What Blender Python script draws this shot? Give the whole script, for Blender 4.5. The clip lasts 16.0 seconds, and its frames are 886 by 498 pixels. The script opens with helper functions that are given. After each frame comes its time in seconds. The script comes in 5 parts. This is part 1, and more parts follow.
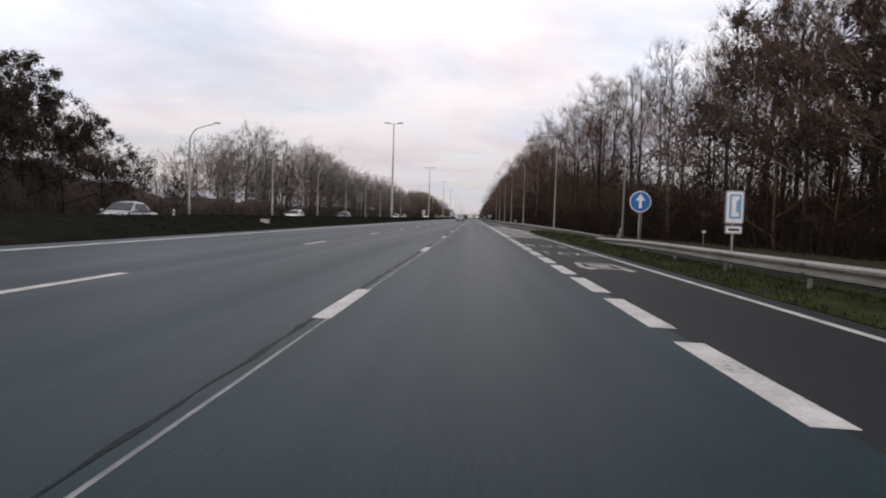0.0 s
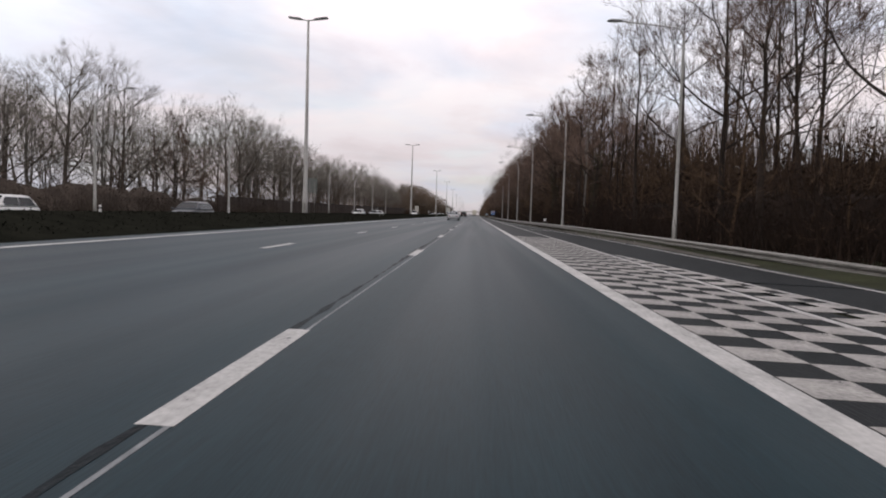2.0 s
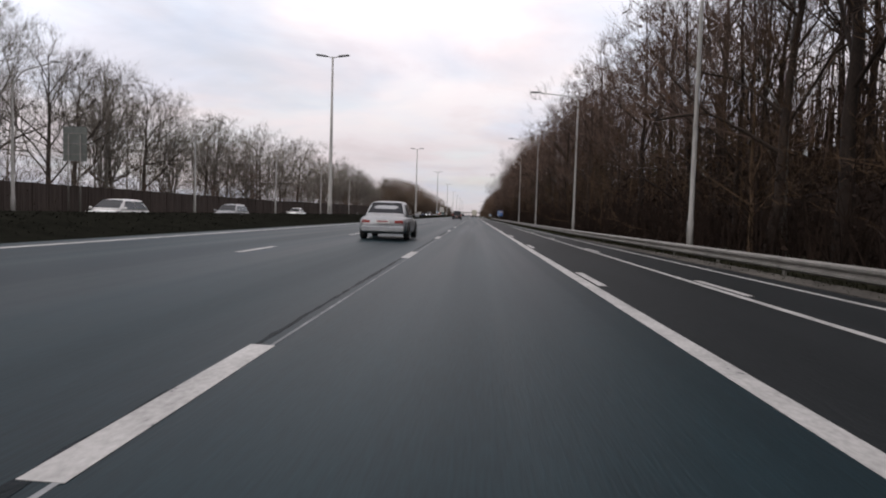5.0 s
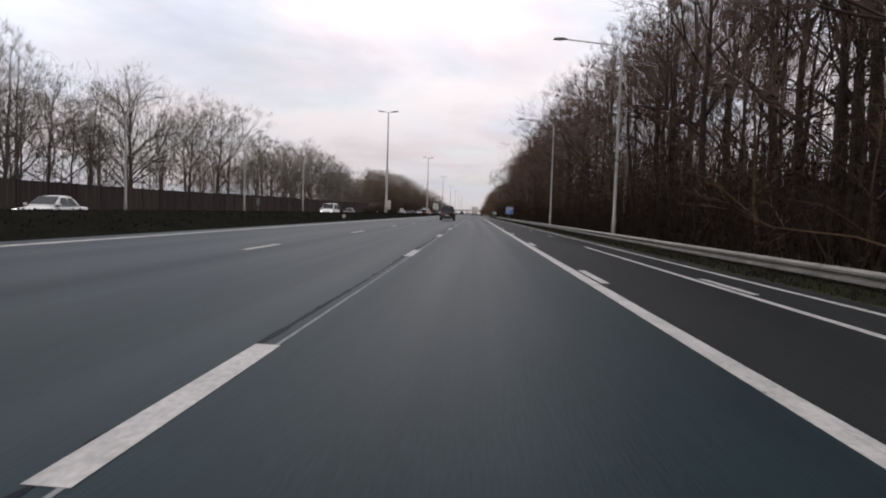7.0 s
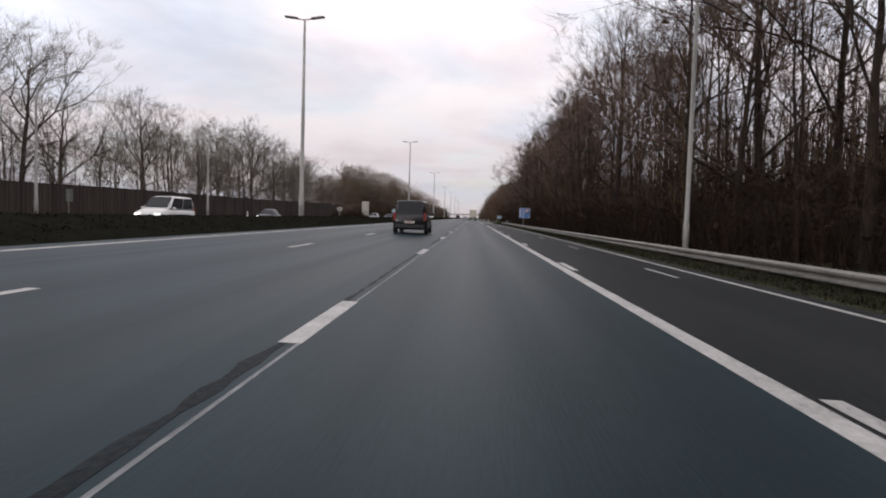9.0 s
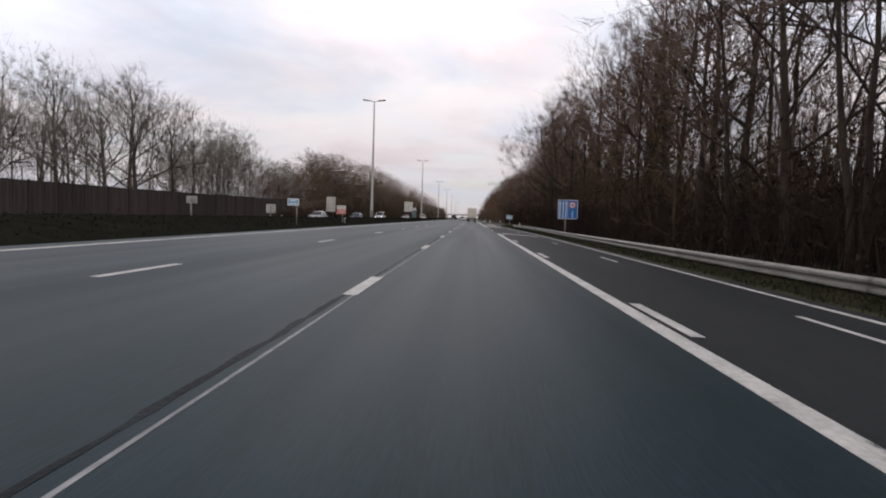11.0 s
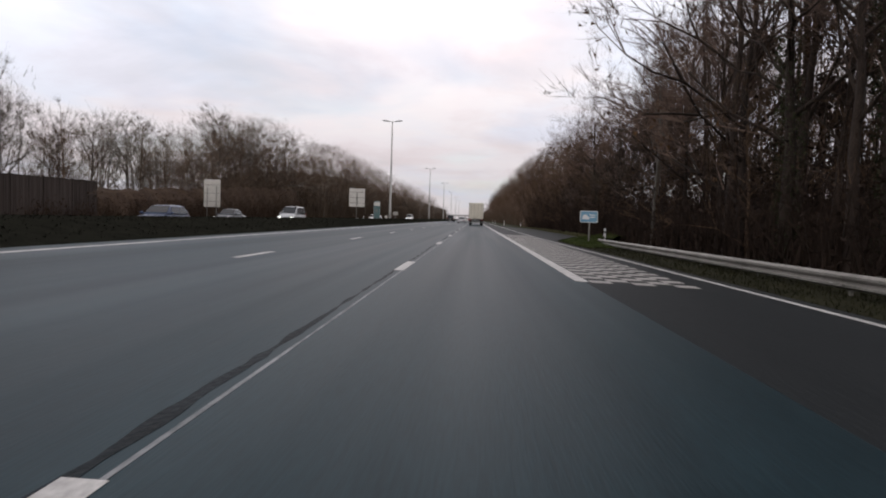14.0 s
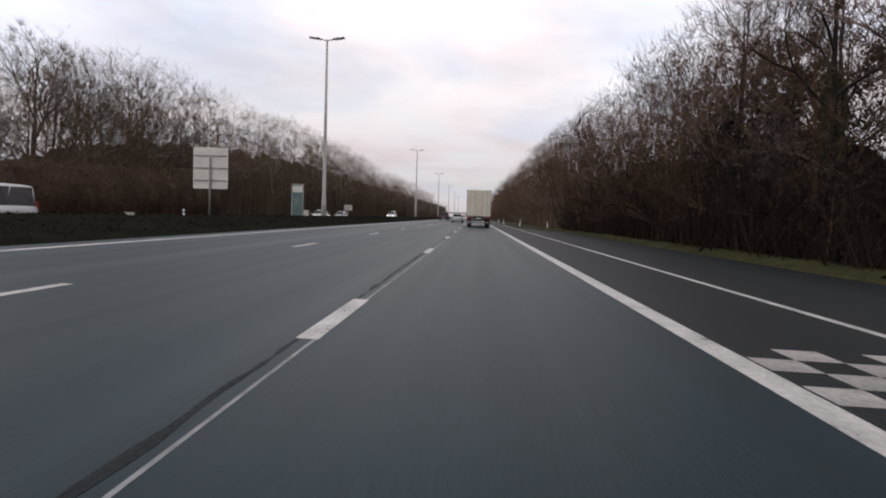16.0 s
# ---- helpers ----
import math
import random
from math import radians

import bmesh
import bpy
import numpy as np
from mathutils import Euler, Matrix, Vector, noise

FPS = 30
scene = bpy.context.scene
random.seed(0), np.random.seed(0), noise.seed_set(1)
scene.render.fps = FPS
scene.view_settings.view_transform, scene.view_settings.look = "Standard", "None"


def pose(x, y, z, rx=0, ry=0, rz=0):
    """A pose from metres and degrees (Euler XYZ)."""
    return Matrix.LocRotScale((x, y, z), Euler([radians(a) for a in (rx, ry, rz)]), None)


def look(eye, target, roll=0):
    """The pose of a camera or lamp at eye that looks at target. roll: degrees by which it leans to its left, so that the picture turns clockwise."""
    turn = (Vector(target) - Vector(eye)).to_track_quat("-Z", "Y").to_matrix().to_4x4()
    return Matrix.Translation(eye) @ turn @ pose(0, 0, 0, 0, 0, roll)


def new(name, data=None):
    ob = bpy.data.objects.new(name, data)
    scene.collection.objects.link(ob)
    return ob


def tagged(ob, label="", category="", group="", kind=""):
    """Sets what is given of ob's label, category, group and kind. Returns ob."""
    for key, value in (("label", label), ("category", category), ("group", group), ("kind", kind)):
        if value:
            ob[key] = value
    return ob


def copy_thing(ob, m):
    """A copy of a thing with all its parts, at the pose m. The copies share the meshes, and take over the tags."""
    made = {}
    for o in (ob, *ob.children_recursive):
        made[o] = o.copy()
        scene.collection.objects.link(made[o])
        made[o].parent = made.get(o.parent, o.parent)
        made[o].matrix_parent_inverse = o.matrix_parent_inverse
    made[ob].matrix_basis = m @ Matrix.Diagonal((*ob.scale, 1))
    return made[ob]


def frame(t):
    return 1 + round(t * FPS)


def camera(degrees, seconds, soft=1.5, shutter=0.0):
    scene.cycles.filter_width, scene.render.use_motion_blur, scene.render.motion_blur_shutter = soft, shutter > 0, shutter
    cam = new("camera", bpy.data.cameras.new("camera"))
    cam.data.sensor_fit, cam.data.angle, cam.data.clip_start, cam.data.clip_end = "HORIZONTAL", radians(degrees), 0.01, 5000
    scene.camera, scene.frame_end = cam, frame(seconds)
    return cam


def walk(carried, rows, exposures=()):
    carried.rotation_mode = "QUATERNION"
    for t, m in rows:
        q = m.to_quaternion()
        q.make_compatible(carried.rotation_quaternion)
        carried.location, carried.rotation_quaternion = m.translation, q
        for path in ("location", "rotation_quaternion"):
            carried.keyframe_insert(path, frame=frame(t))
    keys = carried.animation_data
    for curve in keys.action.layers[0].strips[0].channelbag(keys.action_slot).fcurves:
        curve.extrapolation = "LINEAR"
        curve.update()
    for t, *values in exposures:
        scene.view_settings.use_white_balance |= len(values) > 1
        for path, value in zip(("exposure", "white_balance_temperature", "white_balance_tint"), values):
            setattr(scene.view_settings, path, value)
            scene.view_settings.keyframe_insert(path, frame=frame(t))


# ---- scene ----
# The road runs straight along +y; x is measured from the middle of the right-hand running lane.
cam = camera(69.7, 16.0, soft=2.0)


def aim(y, x, yaw, pitch, z=1.07, roll=1.73):
    return look((x, y, z), (x - math.tan(radians(yaw)), y + 1, z - math.tan(radians(pitch))), roll)


DRIVE = [
    (0.0, -0.15, -0.033, 2.68, 2.91), (0.5, 13.38, -0.048, 2.66, 2.96), (1.0, 27.03, -0.080, 2.70, 2.93), (1.5, 40.31, -0.081, 2.70, 2.98), (2.0, 53.14, -0.036, 2.69, 3.18), (2.5, 65.78, -0.054, 2.64, 3.08),
    (3.0, 78.34, 0.024, 2.58, 3.01), (3.5, 90.77, 0.021, 2.45, 3.09), (4.0, 103.05, 0.067, 2.60, 2.98), (4.2, 108.15, 0.081, 2.62, 3.14), (6.3, 161.73, 0.050, 2.80, 3.00), (6.5, 166.64, 0.050, 2.75, 3.29),
    (7.0, 178.83, 0.015, 2.73, 3.28), (7.5, 191.05, -0.018, 2.73, 3.12), (8.0, 203.05, -0.031, 2.71, 3.06), (8.5, 214.52, -0.104, 2.67, 2.93), (9.0, 226.07, -0.092, 2.55, 2.89), (9.2, 230.71, -0.089, 2.50, 2.81),
    (11.3, 280.03, 0.070, 2.46, 2.85), (11.5, 284.81, 0.084, 2.43, 2.85), (12.0, 296.84, 0.082, 2.55, 3.01), (12.5, 308.91, 0.108, 2.64, 2.83), (13.0, 320.65, 0.059, 2.64, 2.66), (13.5, 332.20, 0.003, 2.76, 2.80),
    (14.0, 343.70, -0.055, 2.78, 2.76), (14.5, 355.11, -0.120, 2.71, 2.82), (15.0, 366.10, -0.135, 2.86, 2.89), (15.5, 377.14, -0.166, 2.90, 2.84), (16.0, 388.42, -0.161, 2.84, 2.96)]
walk(cam, [(t, aim(y, x, yaw, pitch)) for t, y, x, yaw, pitch in DRIVE])

# ---- light ----
world = bpy.data.worlds.new("winter_sky")
scene.world = world
world.use_nodes = True
wt = world.node_tree
wt.nodes.clear()


def wnode(kind, **kw):
    n = wt.nodes.new(kind)
    for k, v in kw.items():
        if isinstance(k, str) and k.startswith("i_"):
            n.inputs[k[2:].replace("_", " ")].default_value = v
    return n


SUN_EL, SUN_AZ = 24, 215   # low winter sun behind cloud
sky = wt.nodes.new("ShaderNodeTexSky")
sky.sky_type, sky.sun_disc = "NISHITA", False
sky.sun_elevation, sky.sun_rotation = radians(SUN_EL), radians(SUN_AZ)
bg_sky = wnode("ShaderNodeBackground", i_Strength=0.14)
wt.links.new(sky.outputs[0], bg_sky.inputs["Color"])
# cloud deck: a plane of cloud seen in perspective
tc = wt.nodes.new("ShaderNodeTexCoord")
sep = wt.nodes.new("ShaderNodeSeparateXYZ")
wt.links.new(tc.outputs["Generated"], sep.inputs[0])
lift = wt.nodes.new("ShaderNodeMath")
lift.operation = "ADD"
lift.inputs[1].default_value = 0.16
wt.links.new(sep.outputs["Z"], lift.inputs[0])
flat_ = wt.nodes.new("ShaderNodeMath")
flat_.operation = "MAXIMUM"
flat_.inputs[1].default_value = 0.08
wt.links.new(lift.outputs[0], flat_.inputs[0])
comb = wt.nodes.new("ShaderNodeCombineXYZ")
for axis in ("X", "Y"):
    d = wt.nodes.new("ShaderNodeMath")
    d.operation = "DIVIDE"
    wt.links.new(sep.outputs[axis], d.inputs[0])
    wt.links.new(flat_.outputs[0], d.inputs[1])
    wt.links.new(d.outputs[0], comb.inputs[axis])


def cloud_noise(scale, detail, rough, shift):
    mp = wt.nodes.new("ShaderNodeMapping")
    mp.inputs["Location"].default_value = shift
    n = wt.nodes.new("ShaderNodeTexNoise")
    n.inputs["Scale"].default_value = scale
    n.inputs["Detail"].default_value = detail
    n.inputs["Roughness"].default_value = rough
    n.inputs["Distortion"].default_value = 0.3
    wt.links.new(comb.outputs[0], mp.inputs[0])
    wt.links.new(mp.outputs[0], n.inputs["Vector"])
    return n


def wramp(src, stops):
    r = wt.nodes.new("ShaderNodeValToRGB")
    r.color_ramp.elements[0].position, r.color_ramp.elements[0].color = stops[0][0], (*stops[0][1], 1)
    r.color_ramp.elements[1].position, r.color_ramp.elements[1].color = stops[-1][0], (*stops[-1][1], 1)
    for p, c in stops[1:-1]:
        r.color_ramp.elements.new(p).color = (*c, 1)
    wt.links.new(src, r.inputs["Fac"])
    return r


body_noise = cloud_noise(1.25, 7, 0.6, (3.1, 0.4, 0))
tint_noise = cloud_noise(0.75, 4, 0.55, (1.3, 5.2, 0))
tint = wramp(tint_noise.outputs["Fac"], [(0.36, (0.93, 0.965, 1.04)), (0.5, (1.035, 0.99, 0.985)), (0.64, (1.06, 0.975, 0.965))])
tone = wramp(body_noise.outputs["Fac"], [(0.30, (0.80, 0.765, 0.785)), (0.42, (0.86, 0.82, 0.845)), (0.54, (0.915, 0.90, 0.93)), (0.7, (0.945, 0.94, 0.955))])
low_cloud = wramp(sep.outputs["Z"], [(0.0, (0.535, 0.535, 0.54)), (0.10, (0.675, 0.672, 0.68)), (0.28, (1, 1, 1))])
shade = wt.nodes.new("ShaderNodeMix")
shade.data_type, shade.blend_type = "RGBA", "MULTIPLY"
shade.inputs["Factor"].default_value = 1.0
wt.links.new(tone.outputs[0], shade.inputs["A"])
wt.links.new(low_cloud.outputs[0], shade.inputs["B"])
bg_cloud = wnode("ShaderNodeBackground", i_Strength=1.25)
tinted = wt.nodes.new("ShaderNodeMix")
tinted.data_type, tinted.blend_type = "RGBA", "MULTIPLY"
tinted.inputs["Factor"].default_value = 1.0
wt.links.new(shade.outputs["Result"], tinted.inputs["A"])
wt.links.new(tint.outputs[0], tinted.inputs["B"])
wt.links.new(tinted.outputs["Result"], bg_cloud.inputs["Color"])
gap_noise = cloud_noise(0.8, 4, 0.5, (7.7, 2.2, 0))
cover = wramp(gap_noise.outputs["Fac"], [(0.30, (0.58, 0.58, 0.58)), (0.48, (1, 1, 1))])
wmix = wt.nodes.new("ShaderNodeMixShader")
low_cover = wramp(sep.outputs["Z"], [(0.03, (1, 1, 1)), (0.16, (0, 0, 0))])
full = wt.nodes.new("ShaderNodeMath")
full.operation = "MAXIMUM"
wt.links.new(cover.outputs[0], full.inputs[0])
wt.links.new(low_cover.outputs[0], full.inputs[1])
wt.links.new(full.outputs[0], wmix.inputs[0])
wt.links.new(bg_sky.outputs[0], wmix.inputs[1])
wt.links.new(bg_cloud.outputs[0], wmix.inputs[2])
wout = wt.nodes.new("ShaderNodeOutputWorld")
wt.links.new(wmix.outputs[0], wout.inputs[0])

sun_data = bpy.data.lights.new("sun", "SUN")
sun_data.energy, sun_data.angle, sun_data.color = 0.6, radians(14), (1.0, 0.95, 0.9)
sun = new("sun", sun_data)
el, az = radians(SUN_EL), radians(SUN_AZ)
sun.matrix_basis = look((0, 0, 60), (-math.sin(az) * math.cos(el), -math.cos(az) * math.cos(el), 60 - math.sin(el)))


# ---- materials ----
def material(name, dark, light, scale=4.0, rough=0.8, bump=0.0, metal=0.0, fine=0.0, stretch=(1, 1, 1), spec=0.5, vary=0.0, chips=None, streak=None):
    """Two tones mixed by noise at two scales, with relief of the fine one."""
    m = bpy.data.materials.new(name)
    m.use_nodes = True
    nt = m.node_tree
    b = nt.nodes["Principled BSDF"]
    b.inputs["Roughness"].default_value, b.inputs["Metallic"].default_value = rough, metal
    b.inputs["Specular IOR Level"].default_value = spec
    co = nt.nodes.new("ShaderNodeTexCoord")
    mp = nt.nodes.new("ShaderNodeMapping")
    mp.inputs["Scale"].default_value = stretch
    nt.links.new(co.outputs["Object"], mp.inputs[0])
    n1 = nt.nodes.new("ShaderNodeTexNoise")
    n1.inputs["Scale"].default_value, n1.inputs["Detail"].default_value = scale, 6
    n2 = nt.nodes.new("ShaderNodeTexNoise")
    n2.inputs["Scale"].default_value, n2.inputs["Detail"].default_value = (fine or scale * 9), 3
    mx = nt.nodes.new("ShaderNodeMath")
    mx.operation = "MULTIPLY_ADD"
    mx.inputs[1].default_value = 0.45
    nt.links.new(mp.outputs[0], n1.inputs["Vector"])
    nt.links.new(mp.outputs[0], n2.inputs["Vector"])
    nt.links.new(n2.outputs["Fac"], mx.inputs[0])
    half = nt.nodes.new("ShaderNodeMath")
    half.operation = "MULTIPLY"
    half.inputs[1].default_value = 0.55
    nt.links.new(n1.outputs["Fac"], half.inputs[0])
    nt.links.new(half.outputs[0], mx.inputs[2])
    r = nt.nodes.new("ShaderNodeValToRGB")
    r.color_ramp.elements[0].position, r.color_ramp.elements[0].color = 0.34, (*dark, 1)
    r.color_ramp.elements[1].position, r.color_ramp.elements[1].color = 0.66, (*light, 1)
    if chips:
        for p, c in ((0.345, chips), (0.368, dark)):
            r.color_ramp.elements.new(p).color = (*c, 1)
        r.color_ramp.elements[0].color = (*chips, 1)
    nt.links.new(mx.outputs[0], r.inputs["Fac"])
    col = r.outputs[0]
    if vary:
        info = nt.nodes.new("ShaderNodeObjectInfo")
        hsv = nt.nodes.new("ShaderNodeHueSaturation")
        mr = nt.nodes.new("ShaderNodeMapRange")
        mr.inputs["To Min"].default_value, mr.inputs["To Max"].default_value = 1 - vary, 1 + vary
        nt.links.new(info.outputs["Random"], mr.inputs["Value"])
        nt.links.new(mr.outputs[0], hsv.inputs["Value"])
        nt.links.new(col, hsv.inputs["Color"])
        col = hsv.outputs[0]
    nt.links.new(col, b.inputs["Base Color"])
    if streak:
        lane = nt.nodes.new("ShaderNodeTexNoise")
        lane.inputs["Scale"].default_value, lane.inputs["Detail"].default_value = 0.55, 3
        flow = nt.nodes.new("ShaderNodeMapping")
        flow.inputs["Scale"].default_value = (1.6, 0.022, 1)
        gloss = nt.nodes.new("ShaderNodeMapRange")
        gloss.inputs["From Min"].default_value, gloss.inputs["From Max"].default_value = 0.3, 0.7
        gloss.inputs["To Min"].default_value, gloss.inputs["To Max"].default_value = streak
        nt.links.new(co.outputs["Object"], flow.inputs[0])
        nt.links.new(flow.outputs[0], lane.inputs["Vector"])
        nt.links.new(lane.outputs["Fac"], gloss.inputs["Value"])
        nt.links.new(gloss.outputs[0], b.inputs["Roughness"])
    if bump:
        bp = nt.nodes.new("ShaderNodeBump")
        bp.inputs["Strength"].default_value = bump
        bp.inputs["Distance"].default_value = 0.02
        nt.links.new(n2.outputs["Fac"], bp.inputs["Height"])
        nt.links.new(bp.outputs[0], b.inputs["Normal"])
    return m


def plain(name, col, rough=0.5, metal=0.0, emit=0.0, coat=0.0):
    m = bpy.data.materials.new(name)
    m.use_nodes = True
    b = m.node_tree.nodes["Principled BSDF"]
    b.inputs["Base Color"].default_value = (*col, 1)
    b.inputs["Roughness"].default_value, b.inputs["Metallic"].default_value = rough, metal
    b.inputs["Coat Weight"].default_value = coat
    if emit:
        b.inputs["Emission Color"].default_value = (*col, 1)
        b.inputs["Emission Strength"].default_value = emit
    return m


ASPHALT = material("asphalt", (0.0030, 0.0116, 0.0158), (0.0096, 0.0268, 0.0346), scale=0.9, rough=0.45, bump=0.12, fine=55, stretch=(1, 0.06, 1), spec=0.105, streak=(0.41, 0.51))
SHOULDER = material("old_asphalt", (0.0105, 0.0130, 0.0142), (0.022, 0.025, 0.027), scale=0.7, rough=0.55, bump=0.4, fine=40, stretch=(1, 0.1, 1), spec=0.05)
SEAL = material("joint_sealant", (0.003, 0.0045, 0.0055), (0.013, 0.019, 0.023), scale=3.5, rough=0.62, bump=0.5, fine=30, stretch=(1, 0.4, 1), spec=0.085)
JOINT = material("pale_joint", (0.08, 0.088, 0.095), (0.27, 0.28, 0.29), scale=2.5, rough=0.7, stretch=(1, 0.3, 1))
PAINT = material("road_paint", (0.28, 0.276, 0.268), (0.50, 0.492, 0.478), scale=3.5, rough=0.6, bump=0.15, fine=26, stretch=(1, 0.5, 1), chips=(0.06, 0.065, 0.07))
CHEQUER = material("worn_road_paint", (0.16, 0.155, 0.148), (0.38, 0.365, 0.345), scale=3.0, rough=0.65, bump=0.2, fine=24, vary=0.12, chips=(0.035, 0.037, 0.04))
GROUND = material("verge_soil", (0.016, 0.017, 0.010), (0.038, 0.042, 0.020), scale=0.6, rough=0.95, bump=0.6, fine=9, spec=0.1)
LAYBY_GRASS = material("bright_grass", (0.019, 0.028, 0.008), (0.053, 0.066, 0.022), scale=0.7, rough=0.95, fine=6, spec=0.03)
DRY_GRASS = material("yellowed_grass", (0.020, 0.021, 0.010), (0.058, 0.055, 0.025), scale=0.9, rough=0.95, fine=7, spec=0.03)
MOUND_GRASS = material("lush_grass", (0.012, 0.0165, 0.006), (0.036, 0.045, 0.017), scale=0.7, rough=0.95, fine=6, spec=0.03)
GRASS = material("grass", (0.0095, 0.0098, 0.0055), (0.027, 0.0265, 0.0150), scale=0.7, rough=0.95, fine=6, spec=0.03)
HEDGE = material("dark_hedge", (0.0078, 0.0081, 0.0065), (0.0180, 0.0183, 0.0142), scale=1.5, rough=0.95, bump=0.5, fine=14, spec=0.0)
BARK = material("wet_bark", (0.0145, 0.0105, 0.0085), (0.043, 0.032, 0.026), scale=3.0, rough=0.9, fine=22, stretch=(1, 1, 0.3), vary=0.35, spec=0.2)
BARK_GREY = material("grey_brown_bark", (0.040, 0.033, 0.028), (0.105, 0.089, 0.076), scale=3.0, rough=0.9, fine=20, stretch=(1, 1, 0.35), vary=0.25, spec=0.2)
BARK_PALE = material("pale_bark", (0.06, 0.055, 0.048), (0.17, 0.16, 0.145), scale=3.0, rough=0.9, fine=18, stretch=(1, 1, 0.4), vary=0.2, spec=0.2)
# Twigs of the left trees, with haze and light put into their pale colour.
HAZE_PALE_TWIG = material("haze_pale_twigs", (0.104, 0.093, 0.080), (0.220, 0.198, 0.170), scale=0.5, rough=0.9, fine=3, vary=0.2, spec=0.2)
DARK_LEAF = material("dark_brown_leaves", (0.020, 0.015, 0.012), (0.056, 0.043, 0.036), scale=0.6, rough=0.85, fine=4, vary=0.15, spec=0.1)
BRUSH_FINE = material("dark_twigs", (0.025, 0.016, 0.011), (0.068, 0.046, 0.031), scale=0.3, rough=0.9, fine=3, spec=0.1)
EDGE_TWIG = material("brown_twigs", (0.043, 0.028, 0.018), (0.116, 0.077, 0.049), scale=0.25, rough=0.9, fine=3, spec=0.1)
# Brown twigs lightened for the haze of distance, put into the base colour.
HAZE_BROWN_TWIG = material("haze_brown_twigs", (0.060, 0.043, 0.030), (0.150, 0.108, 0.076), scale=0.25, rough=0.9, fine=3, spec=0.1)
TWIG = material("twigs", (0.060, 0.041, 0.032), (0.148, 0.104, 0.083), scale=0.5, rough=0.9, fine=3, vary=0.3, spec=0.2)
DRY_LEAF = material("dry_leaves", (0.035, 0.020, 0.010), (0.095, 0.052, 0.024), scale=0.6, rough=0.85, fine=4, vary=0.25, spec=0.2)
IVY = material("ivy_leaves", (0.010, 0.014, 0.006), (0.034, 0.040, 0.016), scale=0.8, rough=0.75, fine=5, vary=0.2, spec=0.2)
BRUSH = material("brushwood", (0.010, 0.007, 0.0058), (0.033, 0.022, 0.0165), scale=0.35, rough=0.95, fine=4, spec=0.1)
BRUSH_RED = material("beech_brush", (0.038, 0.031, 0.026), (0.105, 0.084, 0.070), scale=0.3, rough=0.95, fine=4, spec=0.1)
# Brushwood of the far woods, its base colour lightened for distance haze.
HAZE_FAR_BRUSH = material("haze_far_brushwood", (0.034, 0.025, 0.018), (0.105, 0.078, 0.056), scale=0.12, rough=0.95, fine=2.5, spec=0.1)
BARRIER = material("weathered_barrier_boards", (0.028, 0.0228, 0.0205), (0.072, 0.059, 0.053), scale=1.1, rough=0.9, bump=0.2, fine=9, stretch=(1, 1, 0.12), spec=0.08, vary=0.16)
GRIT = material("gutter_grit", (0.045, 0.041, 0.036), (0.115, 0.106, 0.094), scale=1.4, rough=0.9, bump=0.4, fine=16, stretch=(1, 0.4, 1), spec=0.15)
GALV = material("galvanised_steel", (0.14, 0.135, 0.122), (0.27, 0.26, 0.24), scale=1.2, rough=0.5, metal=0.35, fine=12, stretch=(1, 1, 0.5))
POLE = material("pale_concrete_grey_pole", (0.23, 0.226, 0.216), (0.38, 0.372, 0.355), scale=1.0, rough=0.6, fine=10, stretch=(1, 1, 0.2))
LANTERN = material("lantern_housing", (0.09, 0.09, 0.09), (0.16, 0.16, 0.16), scale=3, rough=0.5)
LENS = plain("lantern_glass", (0.5, 0.5, 0.5), 0.2)
SIGN_BACK = material("sign_back_aluminium", (0.40, 0.39, 0.36), (0.56, 0.54, 0.50), scale=1.2, rough=0.55, metal=0.2, fine=8)
SIGN_WHITE = material("sign_white", (0.62, 0.62, 0.62), (0.78, 0.78, 0.78), scale=1.5, rough=0.4)
SIGN_BLUE = material("sign_blue", (0.012, 0.10, 0.32), (0.02, 0.15, 0.42), scale=1.5, rough=0.4)
SIGN_PALE_BLUE = material("faded_sign_blue", (0.10, 0.26, 0.40), (0.20, 0.38, 0.52), scale=2.0, rough=0.45)
SIGN_RED = material("sign_red", (0.42, 0.03, 0.03), (0.58, 0.06, 0.05), scale=1.5, rough=0.4)
# Pale sign paints: faded on the give-way sign, paled for sheen on the median.
SHEEN_PINK_WHITE = material("sheen_pink_white", (0.42, 0.30, 0.28), (0.56, 0.42, 0.40), scale=3.0, rough=0.5)
FADED_SHEEN_RED = material("faded_sheen_red", (0.42, 0.14, 0.12), (0.55, 0.22, 0.20), scale=3.0, rough=0.5)
SIGN_TEAL = material("sign_teal", (0.03, 0.075, 0.08), (0.08, 0.14, 0.14), scale=2.0, rough=0.5)
DULL_BACK = material("dull_sign_back", (0.10, 0.112, 0.105), (0.15, 0.165, 0.155), scale=1.5, rough=0.7)
SIGN_DARK = plain("sign_black", (0.02, 0.02, 0.02), 0.5)
SIGN_GREY = plain("sign_grey", (0.22, 0.24, 0.26), 0.5)
CONCRETE = material("weathered_concrete", (0.16, 0.155, 0.145), (0.32, 0.31, 0.29), scale=0.8, rough=0.9, bump=0.3, fine=10)
GLASS = plain("car_glass", (0.010, 0.012, 0.015), 0.10)
GLASS.node_tree.nodes["Principled BSDF"].inputs["Specular IOR Level"].default_value = 0.3
RUBBER = material("tyre_rubber", (0.012, 0.012, 0.012), (0.025, 0.025, 0.025), scale=8, rough=0.85)
RIM = plain("alloy_rim", (0.35, 0.35, 0.36), 0.35, 0.8)
